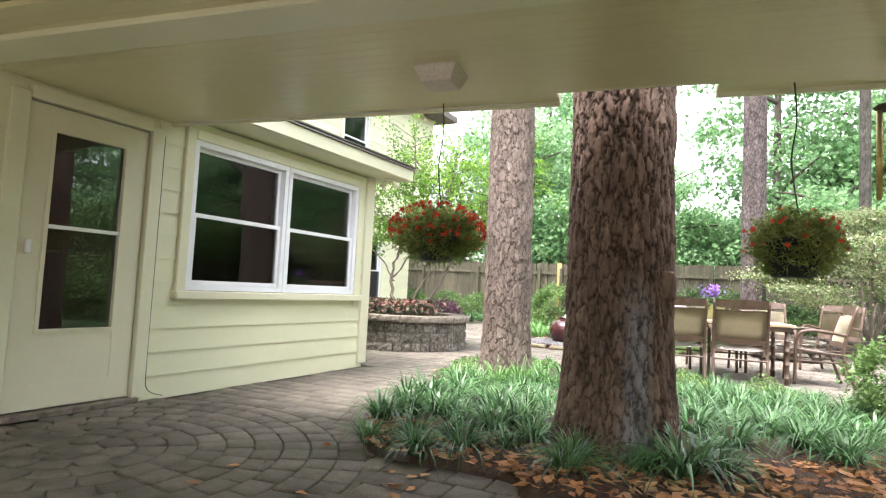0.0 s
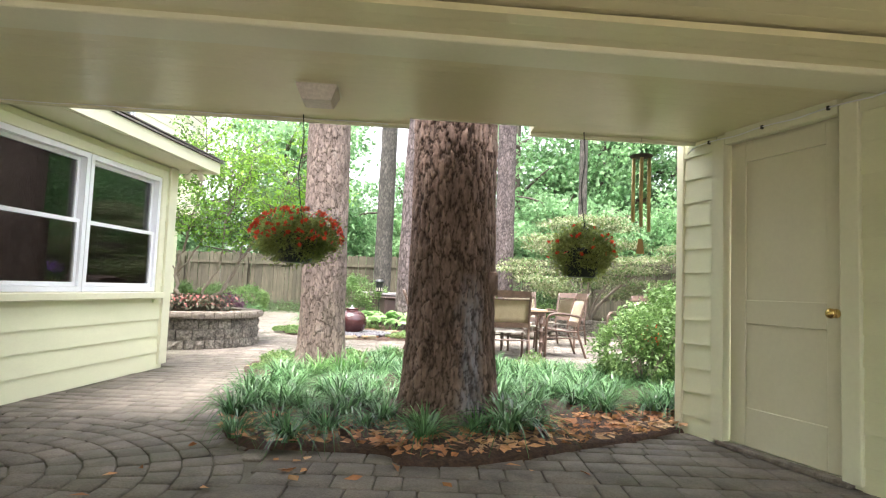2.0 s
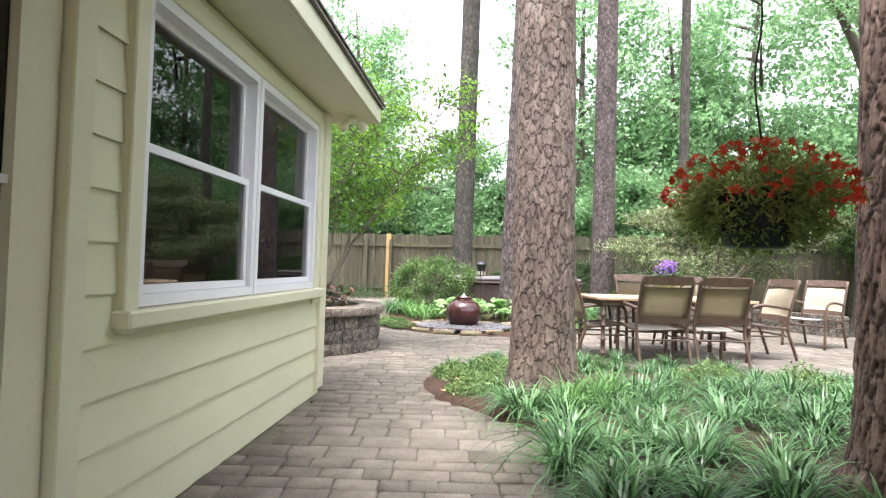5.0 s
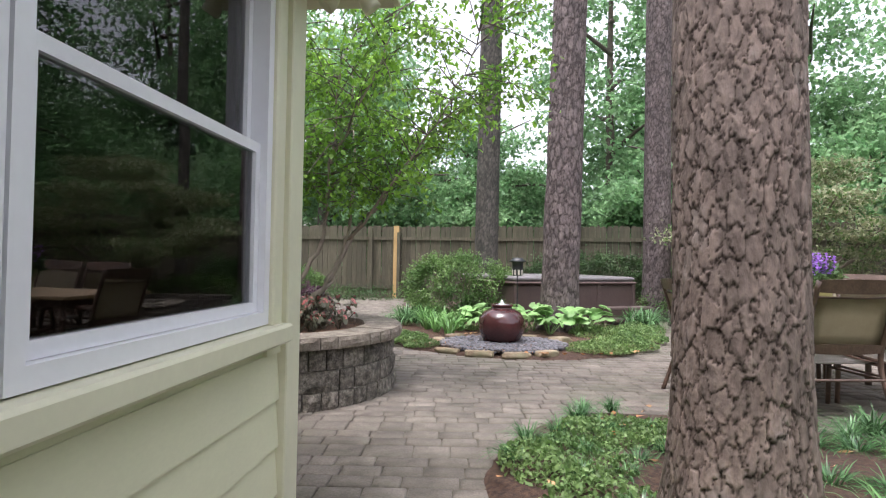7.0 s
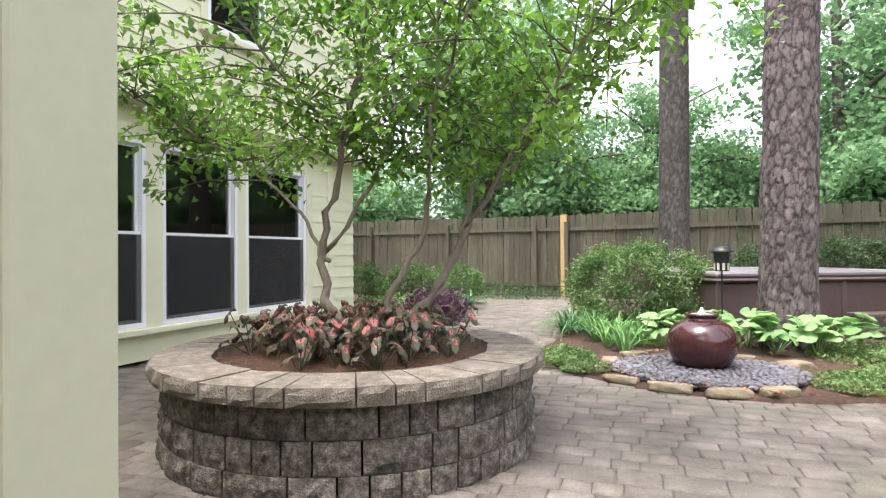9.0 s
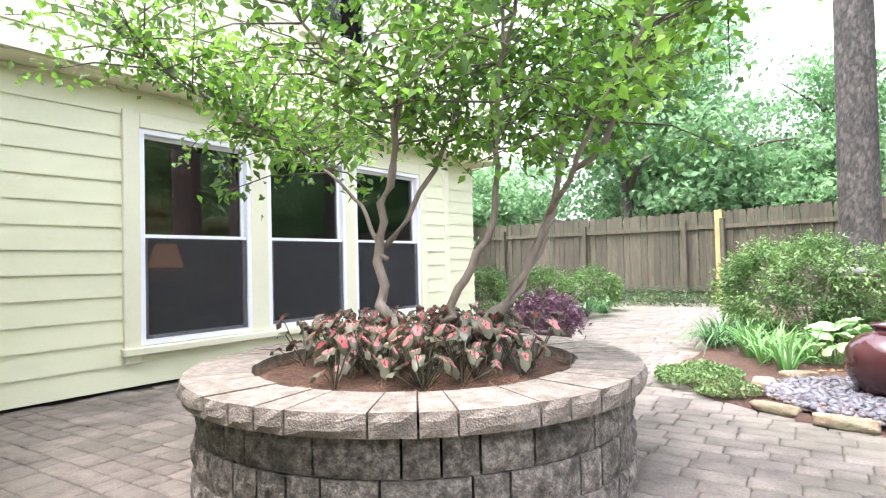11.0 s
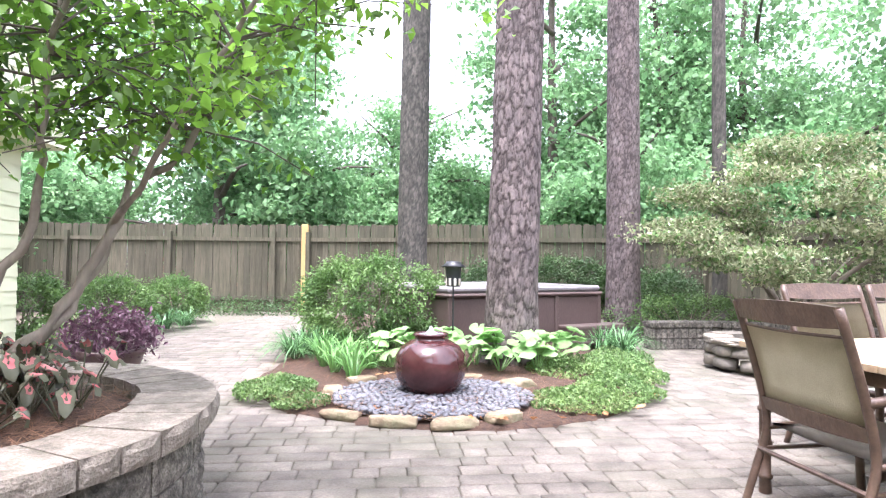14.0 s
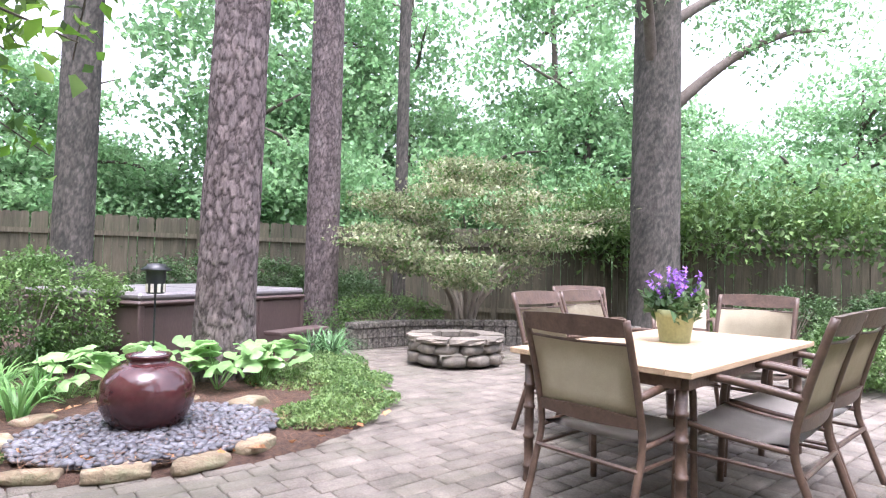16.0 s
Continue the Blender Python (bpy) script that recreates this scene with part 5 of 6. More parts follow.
def rock(seed, s, mat, name="edging_stone", sub=3, amp=0.22):
    bm = bmesh.new()
    bmesh.ops.create_icosphere(bm, subdivisions=sub, radius=1)
    for v in bm.verts:
        d = v.co.copy()
        q = d * 1.1 + Vector((seed * 3.1, seed * 1.7, 0))
        k = 1 + amp * noise.noise(q) * 2 + 0.12 * noise.noise(q * 3) + 0.05 * noise.noise(q * 8)
        v.co = Vector((max(-0.82, min(0.82, d.x * k)) * s[0], max(-0.82, min(0.82, d.y * k)) * s[1], max(-0.6, min(0.75, d.z * k)) * s[2]))
    return mesh_of(name, bm, mat, True)


for k, (x, y, sx, sy, sz, a) in enumerate([(-2.87, 10.79, 0.2, 0.1, 0.07, -25), (-2.5, 10.61, 0.22, 0.11, 0.08, -8), (-2.09, 10.55, 0.22, 0.12, 0.08, 8), (-1.74, 10.7, 0.19, 0.13, 0.09, 35),
                                          (-1.47, 11.71, 0.2, 0.16, 0.14, 20), (-3.1, 11.15, 0.16, 0.12, 0.1, 60), (-3.02, 11.48, 0.17, 0.14, 0.11, 80), (-2.83, 11.95, 0.2, 0.13, 0.1, 40), (-1.9, 12.14, 0.22, 0.12, 0.08, -10), (-2.36, 12.29, 0.2, 0.12, 0.08, 0)]):
    o = new("edging_stone", rock(k + 1, (sx * 0.9, sy * 0.75, sz * 0.65), M_ROCK))
    o.matrix_world = pose(x, y, 0.012 + 0.2 * sz, 0, 0, a)
    tagged(o, "rough tan fieldstone edging the pebble bed", "stone", "stones round the pebble bed")
bm = bmesh.new()
bmesh.ops.create_icosphere(bm, subdivisions=2, radius=1)
pv = np.array([v.co[:] for v in bm.verts])
pf = np.array([[v.index for v in f.verts] for f in bm.faces])
bm.free()
rr = np.random.default_rng(8)
V, F = [], []
ring_ = [(-2.22 + 0.77 * math.cos(a), 11.27 + 0.66 * math.sin(a)) for a in [2 * math.pi * k / 40 for k in range(40)]]
for layer, (count, gap) in enumerate(((800, 0.036), (720, 0.043))):
    for x, y in scatter(ring_, count, 90 + layer, gap):
        s = rr.uniform(0.017, 0.029)
        R = np.array(Euler((rr.uniform(-0.35, 0.35), rr.uniform(-0.35, 0.35), rr.uniform(0, 6.3))).to_matrix())
        F.append(pf + len(V) * len(pv))
        V.append((pv * (s * 1.35, s, s * 0.68)) @ R.T + (x, y, 0.05 + 0.016 * layer + rr.uniform(0, 0.008)))
o = new("pebbles", array_mesh("pebbles", np.concatenate(V), np.concatenate(F), [M_PEBBLE]))
o.data.shade_smooth()
tagged(o, "smooth grey-blue river pebbles round the urn", "pebbles", kind="stuff")

# ---- fire pit and low wall ----
M_PITROCK = material("fire_pit_stone", [(0.09, 0.08, 0.065), (0.17, 0.15, 0.12), (0.24, 0.2, 0.155)], 0.92, 8, 0.9, 60, vary=0.2, stain=(0.1, 0.09, 0.075), stain_scale=5)
pit = thing("fire_pit", pose(1.36, 12.82, 0), "round fire pit of rough stacked grey stone", "fire pit")
k = 0
for course, (z, rad, n) in enumerate(((0.09, 0.5, 11), (0.22, 0.49, 12))):
    for i in range(n):
        a = 2 * math.pi * (i + 0.5 * course) / n + pr.uniform(-0.06, 0.06)
        o = part_mesh("stone", rock(20 + k, (0.17, 0.11, 0.088), M_PITROCK, "stone", 2), pit)
        o.matrix_basis = pose(rad * math.cos(a), rad * math.sin(a), z, 0, 0, math.degrees(a) + 90)
        k += 1
for i in range(8):
    a0 = 2 * math.pi * i / 8
    part("cap_stone", curved_block(0.3, 0.6, a0 + 0.02, a0 + 0.76, 0.285, 0.345 + pr.uniform(-0.008, 0.008), 0.025, 900 + i, 5), M_PITROCK, pit)
bm = bmesh.new()
add_lathe(bm, [(0.44, -0.01), (0.44, 0.05), (0.02, 0.06)], 24)
part("ash_floor", bm, M_SAND, pit)

low = thing("low_wall", Matrix(), "low curved retaining wall of grey blocks", "wall")
line = bent([(0.72, 14.4, 0), (1.5, 14.5, 0), (2.5, 14.2, 0), (3.6, 13.4, 0), (4.3, 12.3, 0)], 8)
for course in range(3):
    for k in range(len(line) - 1):
        p, q = line[k], line[k + 1]
        d = q - p
        top = course == 2
        o = box_part("cap_stone" if top else "block", (0, 0, 0), (d.length - 0.01, 0.26 if top else 0.22, 0.08 if top else 0.14), M_BLOCK, low, 0.012)
        o.matrix_basis = pose((p.x + q.x) / 2, (p.y + q.y) / 2, 0.065 + course * 0.145 - (0.03 if top else 0), 0, 0, math.degrees(math.atan2(d.y, d.x)))
shrub("wall_fern", 1.76, 15.51, (1.3, 0.5, 0.3), 0.35, 120, 45, 0.05, [M_LEAF_SHRUB], 95, "low green ground cover above the wall")


# ---- plants in the urn bed ----
DAYLILY = [blade_clump("blades", 10 + s, 46, 0.5, 0.022, [M_BLADE2], 0.05, 0.9) for s in (1, 2)]
for k, (x, y) in enumerate([(-3.15, 12.37), (-2.94, 12.07), (-3.3, 12.72), (-2.83, 12.51), (-3.41, 13.12), (-3.09, 12.98)]):
    o = new("daylily_clump", DAYLILY[k % 2])
    o.matrix_world = pose(x, y, 0.03, 0, 0, 70 * k)
    tagged(o, "bright green strappy daylily clump", "plant", "daylilies by the urn", "stuff")
for k, (x, y) in enumerate([(-3.62, 13.64), (-3.4, 13.79), (-3.78, 13.99), (-3.73, 13.32), (0.13, 13.68), (0.29, 14.1), (-0.01, 14.02), (-6.42, 16.14), (-6.3, 16.69), (-6.65, 15.72)]):
    o = new("liriope_clump", LIRIOPE[k % 3])
    o.matrix_world = pose(x, y, 0.03, 0, 0, 50 * k) @ Matrix.Diagonal((1.3, 1.3, 1.3, 1))
    tagged(o, "arching blue-green liriope grass clump", "plant", "liriope by the path", "stuff")


def cover_patch(x, y, rx, ry, h, n, seed, label):
    rr = np.random.default_rng(seed)
    a, q = rr.uniform(0, 2 * math.pi, n), np.sqrt(rr.uniform(0, 1, n))
    px, py = q * np.cos(a) * rx, q * np.sin(a) * ry
    hh = h * (1 - 0.55 * q ** 2) * (0.75 + 0.35 * np.sin(px * 9 + seed) * np.cos(py * 8))
    pts = np.stack([px, py, hh * rr.uniform(0.25, 1.0, n)], 1)
    o = new("ground_cover", leaves("ground_cover", pts, 0.032, [M_JASMINE, M_LEAF_SHRUB], seed, aspect=0.6, pick=[0.8, 0.2]))
    o.matrix_world = pose(x, y, 0.02)
    tagged(o, label, "ground cover", "jasmine in the urn bed")


for k, (x, y, rx, ry, h, n) in enumerate([(-3.5, 11.52, 0.33, 0.4, 0.17, 3200), (-3.21, 11.08, 0.22, 0.16, 0.12, 900), (-1.1, 11.12, 0.42, 0.33, 0.17, 3600), (-0.65, 11.52, 0.36, 0.42, 0.2, 3400), (-0.34, 12.2, 0.35, 0.5, 0.22, 3400), (-0.78, 12.41, 0.5, 0.45, 0.24, 3600), (-0.13, 13.06, 0.35, 0.5, 0.2, 2600), (-2.35, 12.79, 0.5, 0.3, 0.15, 1800)]):
    cover_patch(x, y, rx, ry, h, n, 200 + k, "low mat of small-leaved variegated ground cover")


for k, (x, y, rx, ry, h, n) in enumerate([(-2.0, 7.1, 0.35, 0.4, 0.16, 2200), (-1.6, 7.6, 0.4, 0.3, 0.18, 2200), (-1.9, 6.5, 0.3, 0.35, 0.15, 1500), (-0.9, 7.7, 0.4, 0.25, 0.16, 1500), (0.2, 7.35, 0.5, 0.3, 0.2, 2000), (1.0, 7.2, 0.4, 0.3, 0.25, 1600)]):
    cover_patch(x, y, rx, ry, h, n, 230 + k, "low green ground cover at the bed's edge")


def round_leaf_plant(x, y, seed, n=11):
    t = thing("ligularia_plant", pose(x, y, 0.02), "broad round glossy green leopard-plant leaves", "plant", "leopard plants behind the urn")
    r1 = random.Random(seed)
    for k in range(n):
        a, L, h = r1.uniform(0, 6.28), r1.uniform(0.08, 0.34), r1.uniform(0.2, 0.42)
        c = Vector((math.cos(a) * L, math.sin(a) * L, h))
        bm = bmesh.new()
        add_tube(bm, bent([(0, 0, 0), c * 0.5 + Vector((0, 0, 0.06)), c], 3), 0.005, 5)
        R = r1.uniform(0.085, 0.125)
        rot = Euler((r1.uniform(-0.45, 0.45), r1.uniform(-0.45, 0.45), a)).to_matrix()
        mid = bm.verts.new(c)
        rings = []
        for q, dz in ((0.55, 0.012), (1.0, -0.012)):
            rings.append([bm.verts.new(c + rot @ Vector((R * q * math.cos(b) * (1 + 0.05 * math.sin(5 * b)), R * q * math.sin(b), dz + 0.008 * math.sin(4 * b + k)))) for b in [0.32 + (2 * math.pi - 0.64) * i / 15 for i in range(16)]])
        for i in range(15):
            bm.faces.new((mid, rings[0][i], rings[0][i + 1]))
            bm.faces.new((rings[0][i], rings[1][i], rings[1][i + 1], rings[0][i + 1]))
        part("leaf", bm, M_HOSTA, t, smooth=True)


for k, (x, y) in enumerate([(-2.62, 12.6), (-2.25, 12.67), (-1.89, 12.53), (-1.54, 12.38), (-1.19, 12.29), (-0.98, 12.66), (-1.74, 12.73)]):
    round_leaf_plant(x, y, 300 + k)

# ---- caladiums in the planter ----
M_CAL_GREEN = leaf_material("caladium_green", (0.05, 0.055, 0.032), (0.13, 0.128, 0.08), 0.45, 0.25)
M_CAL_PINK = leaf_material("caladium_pink", (0.34, 0.05, 0.06), (0.56, 0.24, 0.23), 0.45, 0.25)


def caladium(seed):
    t = thing("caladium", Matrix(), "pink and green heart-leaved caladium in mulch", "plant", "caladiums in the planter")
    r1 = random.Random(seed)
    for k in range(8):
        a, L, h = r1.uniform(0, 6.28), r1.uniform(0.04, 0.16), r1.uniform(0.08, 0.28)
        c = Vector((math.cos(a) * L, math.sin(a) * L, h))
        bm = bmesh.new()
        add_tube(bm, bent([(0, 0, 0), c * 0.5, c], 2), 0.003, 4)
        S = r1.uniform(0.032, 0.064)
        rot = Matrix.Rotation(a, 3, "Z") @ Matrix.Rotation(r1.uniform(0.05, 0.85), 3, "Y") @ Matrix.Rotation(r1.uniform(-0.3, 0.3), 3, "X")
        heart = [(1.25, 0.0), (0.85, 0.3), (0.4, 0.5), (-0.1, 0.56), (-0.5, 0.42), (-0.62, 0.2), (-0.25, 0.02), (-0.62, -0.2), (-0.5, -0.42), (-0.1, -0.56), (0.4, -0.5), (0.85, -0.3)]
        mid = bm.verts.new(c + rot @ Vector((0.1 * S, 0, -0.012)))
        pk = r1.uniform(0.52, 0.9)
        inner = [bm.verts.new(c + rot @ Vector((x * S * pk * (1.0 if i % 2 else 0.75) + 0.03 * S, y * S * pk * (1.0 if i % 2 else 0.7), 0.0))) for i, (x, y) in enumerate(heart)]
        outer = [bm.verts.new(c + rot @ Vector((x * S, y * S, 0.012 * math.sin(i * 2.1) - 0.02 * abs(x)))) for i, (x, y) in enumerate(heart)]
        for i in range(12):
            j = (i + 1) % 12
            bm.faces.new((mid, inner[i], inner[j])).material_index = 1
            bm.faces.new((inner[i], outer[i], outer[j], inner[j]))
        part("leaf", bm, [M_CAL_GREEN, M_CAL_PINK], t, smooth=True)
    return t


protos = [caladium(s) for s in (1, 2, 3)]
r1 = random.Random(33)
for k in range(58):
    a, q = r1.uniform(0, 6.28), 0.62 * math.sqrt(r1.uniform(0.05, 1))
    m = pose(PLANTER.x + q * math.cos(a), PLANTER.y + q * math.sin(a), 0.465, 0, 0, r1.uniform(0, 360))
    if k < 3:
        protos[k].matrix_world = m
    else:
        copy_thing(protos[k % 3], m)
M_PURPLE = leaf_material("purple_leaf", (0.06, 0.025, 0.04), (0.16, 0.085, 0.12))
M_BROWNPOT = material("dark_clay_pot", [(0.06, 0.035, 0.035), (0.09, 0.055, 0.05)], 0.5, 5, 0.1, 50)
pp = thing("purple_plant_pot", pose(-4.77, 11.38, 0), "dark clay pot of trailing purple-leaved plant", "potted plant")
bm = bmesh.new()
add_lathe(bm, [(0.13, 0), (0.2, 0.2), (0.24, 0.34), (0.26, 0.36), (0.26, 0.4), (0.22, 0.4), (0.2, 0.33)], 28)
part("pot", bm, M_BROWNPOT, pp, smooth=True)
part_mesh("foliage", leaves("foliage", clumps(np.random.default_rng(3), (0, 0, 0.5), (0.36, 0.36, 0.18), 60, 34, 0.05, 0.5), 0.06, [M_PURPLE], 5, aspect=0.35), pp)
shrub("lime_shrub", -5.95, 13.06, (0.4, 0.4, 0.22), 0.24, 60, 45, 0.045, [M_JASMINE], 96, "lime green low shrub beside the path")

# ---- fallen leaves and straw ----
M_DRY = material("dry_leaf", [(0.26, 0.085, 0.03), (0.45, 0.21, 0.085), (0.58, 0.4, 0.22)], 0.8, 2, 0.1, 30, vary=0.4, through_light=0.15)
rr = np.random.default_rng(55)
pts = []
for x, y in scatter(BED_PINE, 2100, 56, 0.016, lambda x, y: y < 4.35 + 0.75 * max(x, 0) + 0.15 and not (x < -0.2 and y > 4.15)):
    pts.append((x, y, 0.065))
for x, y in scatter(BED_PINE, 260, 57, 0.05):
    pts.append((x, y, 0.07))
for k in range(22):
    pts.append((rr.uniform(-1.6, 1.4), rr.uniform(2.6, 3.5), 0.012))
for k in range(60):
    a = rr.uniform(0, 6.28)
    pts.append((-1.7 + 1.3 * math.cos(a), 11.5 + 0.95 * math.sin(a), 0.07))
me = leaves("fallen_leaves", pts, 0.088, [M_DRY], 58, aspect=0.6)
o = new("fallen_leaves", me)
n = len(me.vertices)
co = np.empty(n * 3, np.float32)
me.vertices.foreach_get("co", co)
co = co.reshape(-1, 4, 3)
base = np.array(pts)[:, None, 2:3]
co[:, :, 2:3] = base + (co[:, :, 2:3] - base) * 0.35
me.vertices.foreach_set("co", co.ravel())
tagged(o, "scattered dry orange-brown leaves on mulch", "leaf litter", kind="stuff")
M_STRAW = material("pine_straw", [(0.075, 0.036, 0.019), (0.2, 0.105, 0.054)], 0.9, 3, 0.1, 30, vary=0.35)


def straw(name, pts, seed, label):
    r = np.random.default_rng(seed)
    p = np.asarray(pts)
    n = len(p)
    a = r.uniform(0, 6.28, n)
    d = np.stack([np.cos(a), np.sin(a), r.uniform(-0.15, 0.2, n)], 1) * r.uniform(0.04, 0.09, (n, 1))
    s = np.stack([-np.sin(a), np.cos(a), 0 * a], 1) * 0.0013
    V = np.stack([p - d - s, p - d + s, p + d + s, p + d - s], 1).reshape(-1, 3)
    o = new(name, array_mesh(name, V, np.arange(4 * n).reshape(-1, 4), [M_STRAW]))
    tagged(o, label, "pine straw", kind="stuff")


a, q = rr.uniform(0, 6.28, 2600), 0.8 * np.sqrt(rr.uniform(0, 1, 2600))
straw("planter_straw", np.stack([PLANTER.x + q * np.cos(a), PLANTER.y + q * np.sin(a), 0.475 + 0.02 * (1 - q / 0.8) + rr.uniform(0, 0.015, 2600)], 1), 1, "brown pine needles over the planter soil")
straw("bed_straw", [(x, y, 0.075 + rr.uniform(0, 0.012)) for x, y in scatter(BED_URN, 3200, 61, 0.008, lambda x, y: y < 13.4)] + [(x, y, 0.065 + rr.uniform(0, 0.02)) for x, y in scatter(BED_PINE, 2200, 62, 0.01, lambda x, y: y < 6)], 2, "loose brown pine needles over the beds")

# ---- hanging baskets ----
M_POTDARK = material("dark_green_plastic", [(0.012, 0.02, 0.016), (0.025, 0.035, 0.03)], 0.4, 6, 0.05, 60)
M_BASKET = leaf_material("bidens_leaf", (0.18, 0.24, 0.06), (0.38, 0.44, 0.15), 0.5, 0.5)
M_RED = leaf_material("red_flower", (0.55, 0.03, 0.015), (0.75, 0.1, 0.04), 0.5, 0.2)
M_WIRE = material("dark_wire", [(0.015, 0.02, 0.015), (0.03, 0.035, 0.03)], 0.5, 20, 0.0, 60)


def flowers(pts, size, mat, seed, petals=6):
    r = np.random.default_rng(seed)
    V, F = [], []
    for p in pts:
        nrm = Vector(r.normal(size=3)) + Vector((0, -0.8, 0.5))
        m = nrm.to_track_quat("Z", "Y").to_matrix()
        c0 = len(V)
        V.append(tuple(p))
        for i in range(petals * 2):
            a = math.pi * i / petals
            R = size * (1.0 if i % 2 == 0 else 0.45)
            V.append(tuple(Vector(p) + m @ Vector((R * math.cos(a), R * math.sin(a), 0.25 * size))))
        for i in range(petals * 2):
            F.append((c0, c0 + 1 + i, c0 + 1 + (i + 1) % (petals * 2)))
    return array_mesh("flowers", V, F, [mat])


def hanging_basket(x, y, z, rx, rz, n_red, seed, label):
    t = thing("hanging_basket", pose(x, y, z), label, "hanging plant", "hanging baskets on the porch")
    rr = np.random.default_rng(seed)
    bm = bmesh.new()
    add_lathe(bm, [(0.085, -0.2), (0.105, -0.19), (0.13, -0.08), (0.14, -0.02), (0.145, -0.015), (0.145, 0.0), (0.02, 0.0)], 24)
    part("pot", bm, M_POTDARK, t, smooth=True)
    pts = clumps(rr, (0, 0, -0.03), (rx, rx, rz), 150, 42, 0.03, 0.45)
    part_mesh("foliage", leaves("foliage", pts, 0.034, [M_BASKET], seed, aspect=0.3, out_from=np.array((0, 0, -0.15))), t)
    d = rr.normal(size=(n_red, 3))
    d[:, 2] = np.abs(d[:, 2]) * 0.8 - 0.25
    d /= np.linalg.norm(d, axis=1, keepdims=True)
    part_mesh("blossoms", flowers(d * (rx + 0.03, rx + 0.03, rz + 0.03) + (0, 0, -0.02), 0.02, M_RED, seed + 1), t, "small scarlet flowers")
    top = PORCH_Z - z + 0.005
    bm = bmesh.new()
    add_tube(bm, bent([(0, 0, top), (0.012, 0, top * 0.75), (-0.01, 0, top * 0.5), (0.02, 0, 0.16), (0.05, 0, 0.0)], 5), 0.004, 6)
    for k in range(3):
        b = 2.1 * k
        add_tube(bm, [(0.02, 0, 0.17), (0.14 * math.cos(b), 0.14 * math.sin(b), 0.0)], 0.0022, 4)
    part("hanger", bm, M_WIRE, t, "dark curly wire hanger")


hanging_basket(-0.95, 3.93, 1.31, 0.275, 0.165, 260, 81, "hanging basket brimming with scarlet flowers")
hanging_basket(0.99, 4.24, 1.29, 0.21, 0.16, 36, 82, "hanging basket of wispy foliage with few red flowers")

# ---- wind chime ----
ch = thing("wind_chime", pose(1.43, edge_y(1.43) - 0.02, 0), "brass tube wind chime hanging from the porch edge", "wind chime")
M_GOLD = material("brass_tube", [(0.5, 0.38, 0.16), (0.62, 0.48, 0.22)], 0.35, 20, 0.03, 80, metal=0.45)
bm = bmesh.new()
add_lathe(bm, [(0.075, 0), (0.082, 0.006), (0.075, 0.014), (0.02, 0.016)], 28, (0, 0, 1.985))
part("top_ring", bm, M_TWIG_DARK, ch, smooth=True)
for k in range(6):
    a = k * math.pi / 3 + 0.3
    L = 0.36 + 0.035 * k
    bm = bmesh.new()
    add_tube(bm, [(0.062 * math.cos(a), 0.062 * math.sin(a), 1.97), (0.062 * math.cos(a), 0.062 * math.sin(a), 1.97 - L)], 0.0125, 10)
    part("chime_tube", bm, M_GOLD, ch, smooth=True)
bm = bmesh.new()
add_lathe(bm, [(0.035, 0), (0.038, 0.006), (0.035, 0.012)], 20, (0, 0, 1.66))
part("striker", bm, M_TWIG_DARK, ch)
bm = bmesh.new()
add_tube(bm, [(0, 0, PORCH_Z + 0.004), (0, 0, 1.39)], 0.0018, 4)
part("cord", bm, M_WIRE, ch)
bm = bmesh.new()
for v in add_box(bm, (0, 0, 1.335), (0.06, 0.008, 0.11)):
    if v.co.z > 1.34:
        v.co.x *= 0.45
part("sail", bm, M_NEWPOST, ch, "teardrop wooden sail")

# ---- porch lamp, wires, fittings ----
M_LAMPGLASS = material("frosted_lamp_glass", [(0.5, 0.45, 0.4), (0.58, 0.53, 0.47)], 0.35, 4, 0.05, 60)
lamp = thing("ceiling_light", pose(-0.7, 3.43, PORCH_Z + 0.006, 0, 0, PA), "square frosted ceiling light with tapered sides", "ceiling light")
bm = bmesh.new()
vs = [bm.verts.new((sx * w, sy * w, z)) for w, z in ((0.115, 0.0), (0.115, -0.015), (0.085, -0.085), (0.078, -0.09)) for sx, sy in ((-1, -1), (1, -1), (1, 1), (-1, 1))]
for a in range(3):
    for k in range(4):
        bm.faces.new((vs[4 * a + k], vs[4 * a + (k + 1) % 4], vs[4 * a + 4 + (k + 1) % 4], vs[4 * a + 4 + k]))
bm.faces.new(vs[12:])
bm.faces.new(vs[3::-1])
bmesh.ops.recalc_face_normals(bm, faces=bm.faces[:])
part("diffuser", bm, M_LAMPGLASS, lamp)
box_part("mounting_plate", (0, 0, 0.002), (0.25, 0.25, 0.008), M_TRIM, lamp)
cable = thing("porch_cable", QM, "white cable clipped along the porch beam", "cable")
bm = bmesh.new()
add_tube(bm, [(-3.1 + 0.1 * k, -0.245 + 0.006 * math.sin(k * 1.3), PORCH_Z + 0.04 + 0.012 * math.sin(k * 0.7)) for k in range(54)], 0.0045, 6)
part("wire", bm, M_WHITE, cable)
for k in range(10):
    box_part("clip", (-2.9 + 0.52 * k, -0.246, PORCH_Z + 0.03), (0.016, 0.016, 0.026), M_WIRE, cable)
box_part("connector", (0.42, -0.25, PORCH_Z + 0.045), (0.06, 0.02, 0.02), M_WIRE, cable, 0.004)
edge = thing("edge_cable", PM, "white cable along the porch edge", "cable")
bm = bmesh.new()
add_tube(bm, [(-3.1 + 0.1 * k, -0.012, PORCH_Z - 0.002 + 0.003 * math.sin(k * 1.1)) for k in range(28)], 0.003, 6)
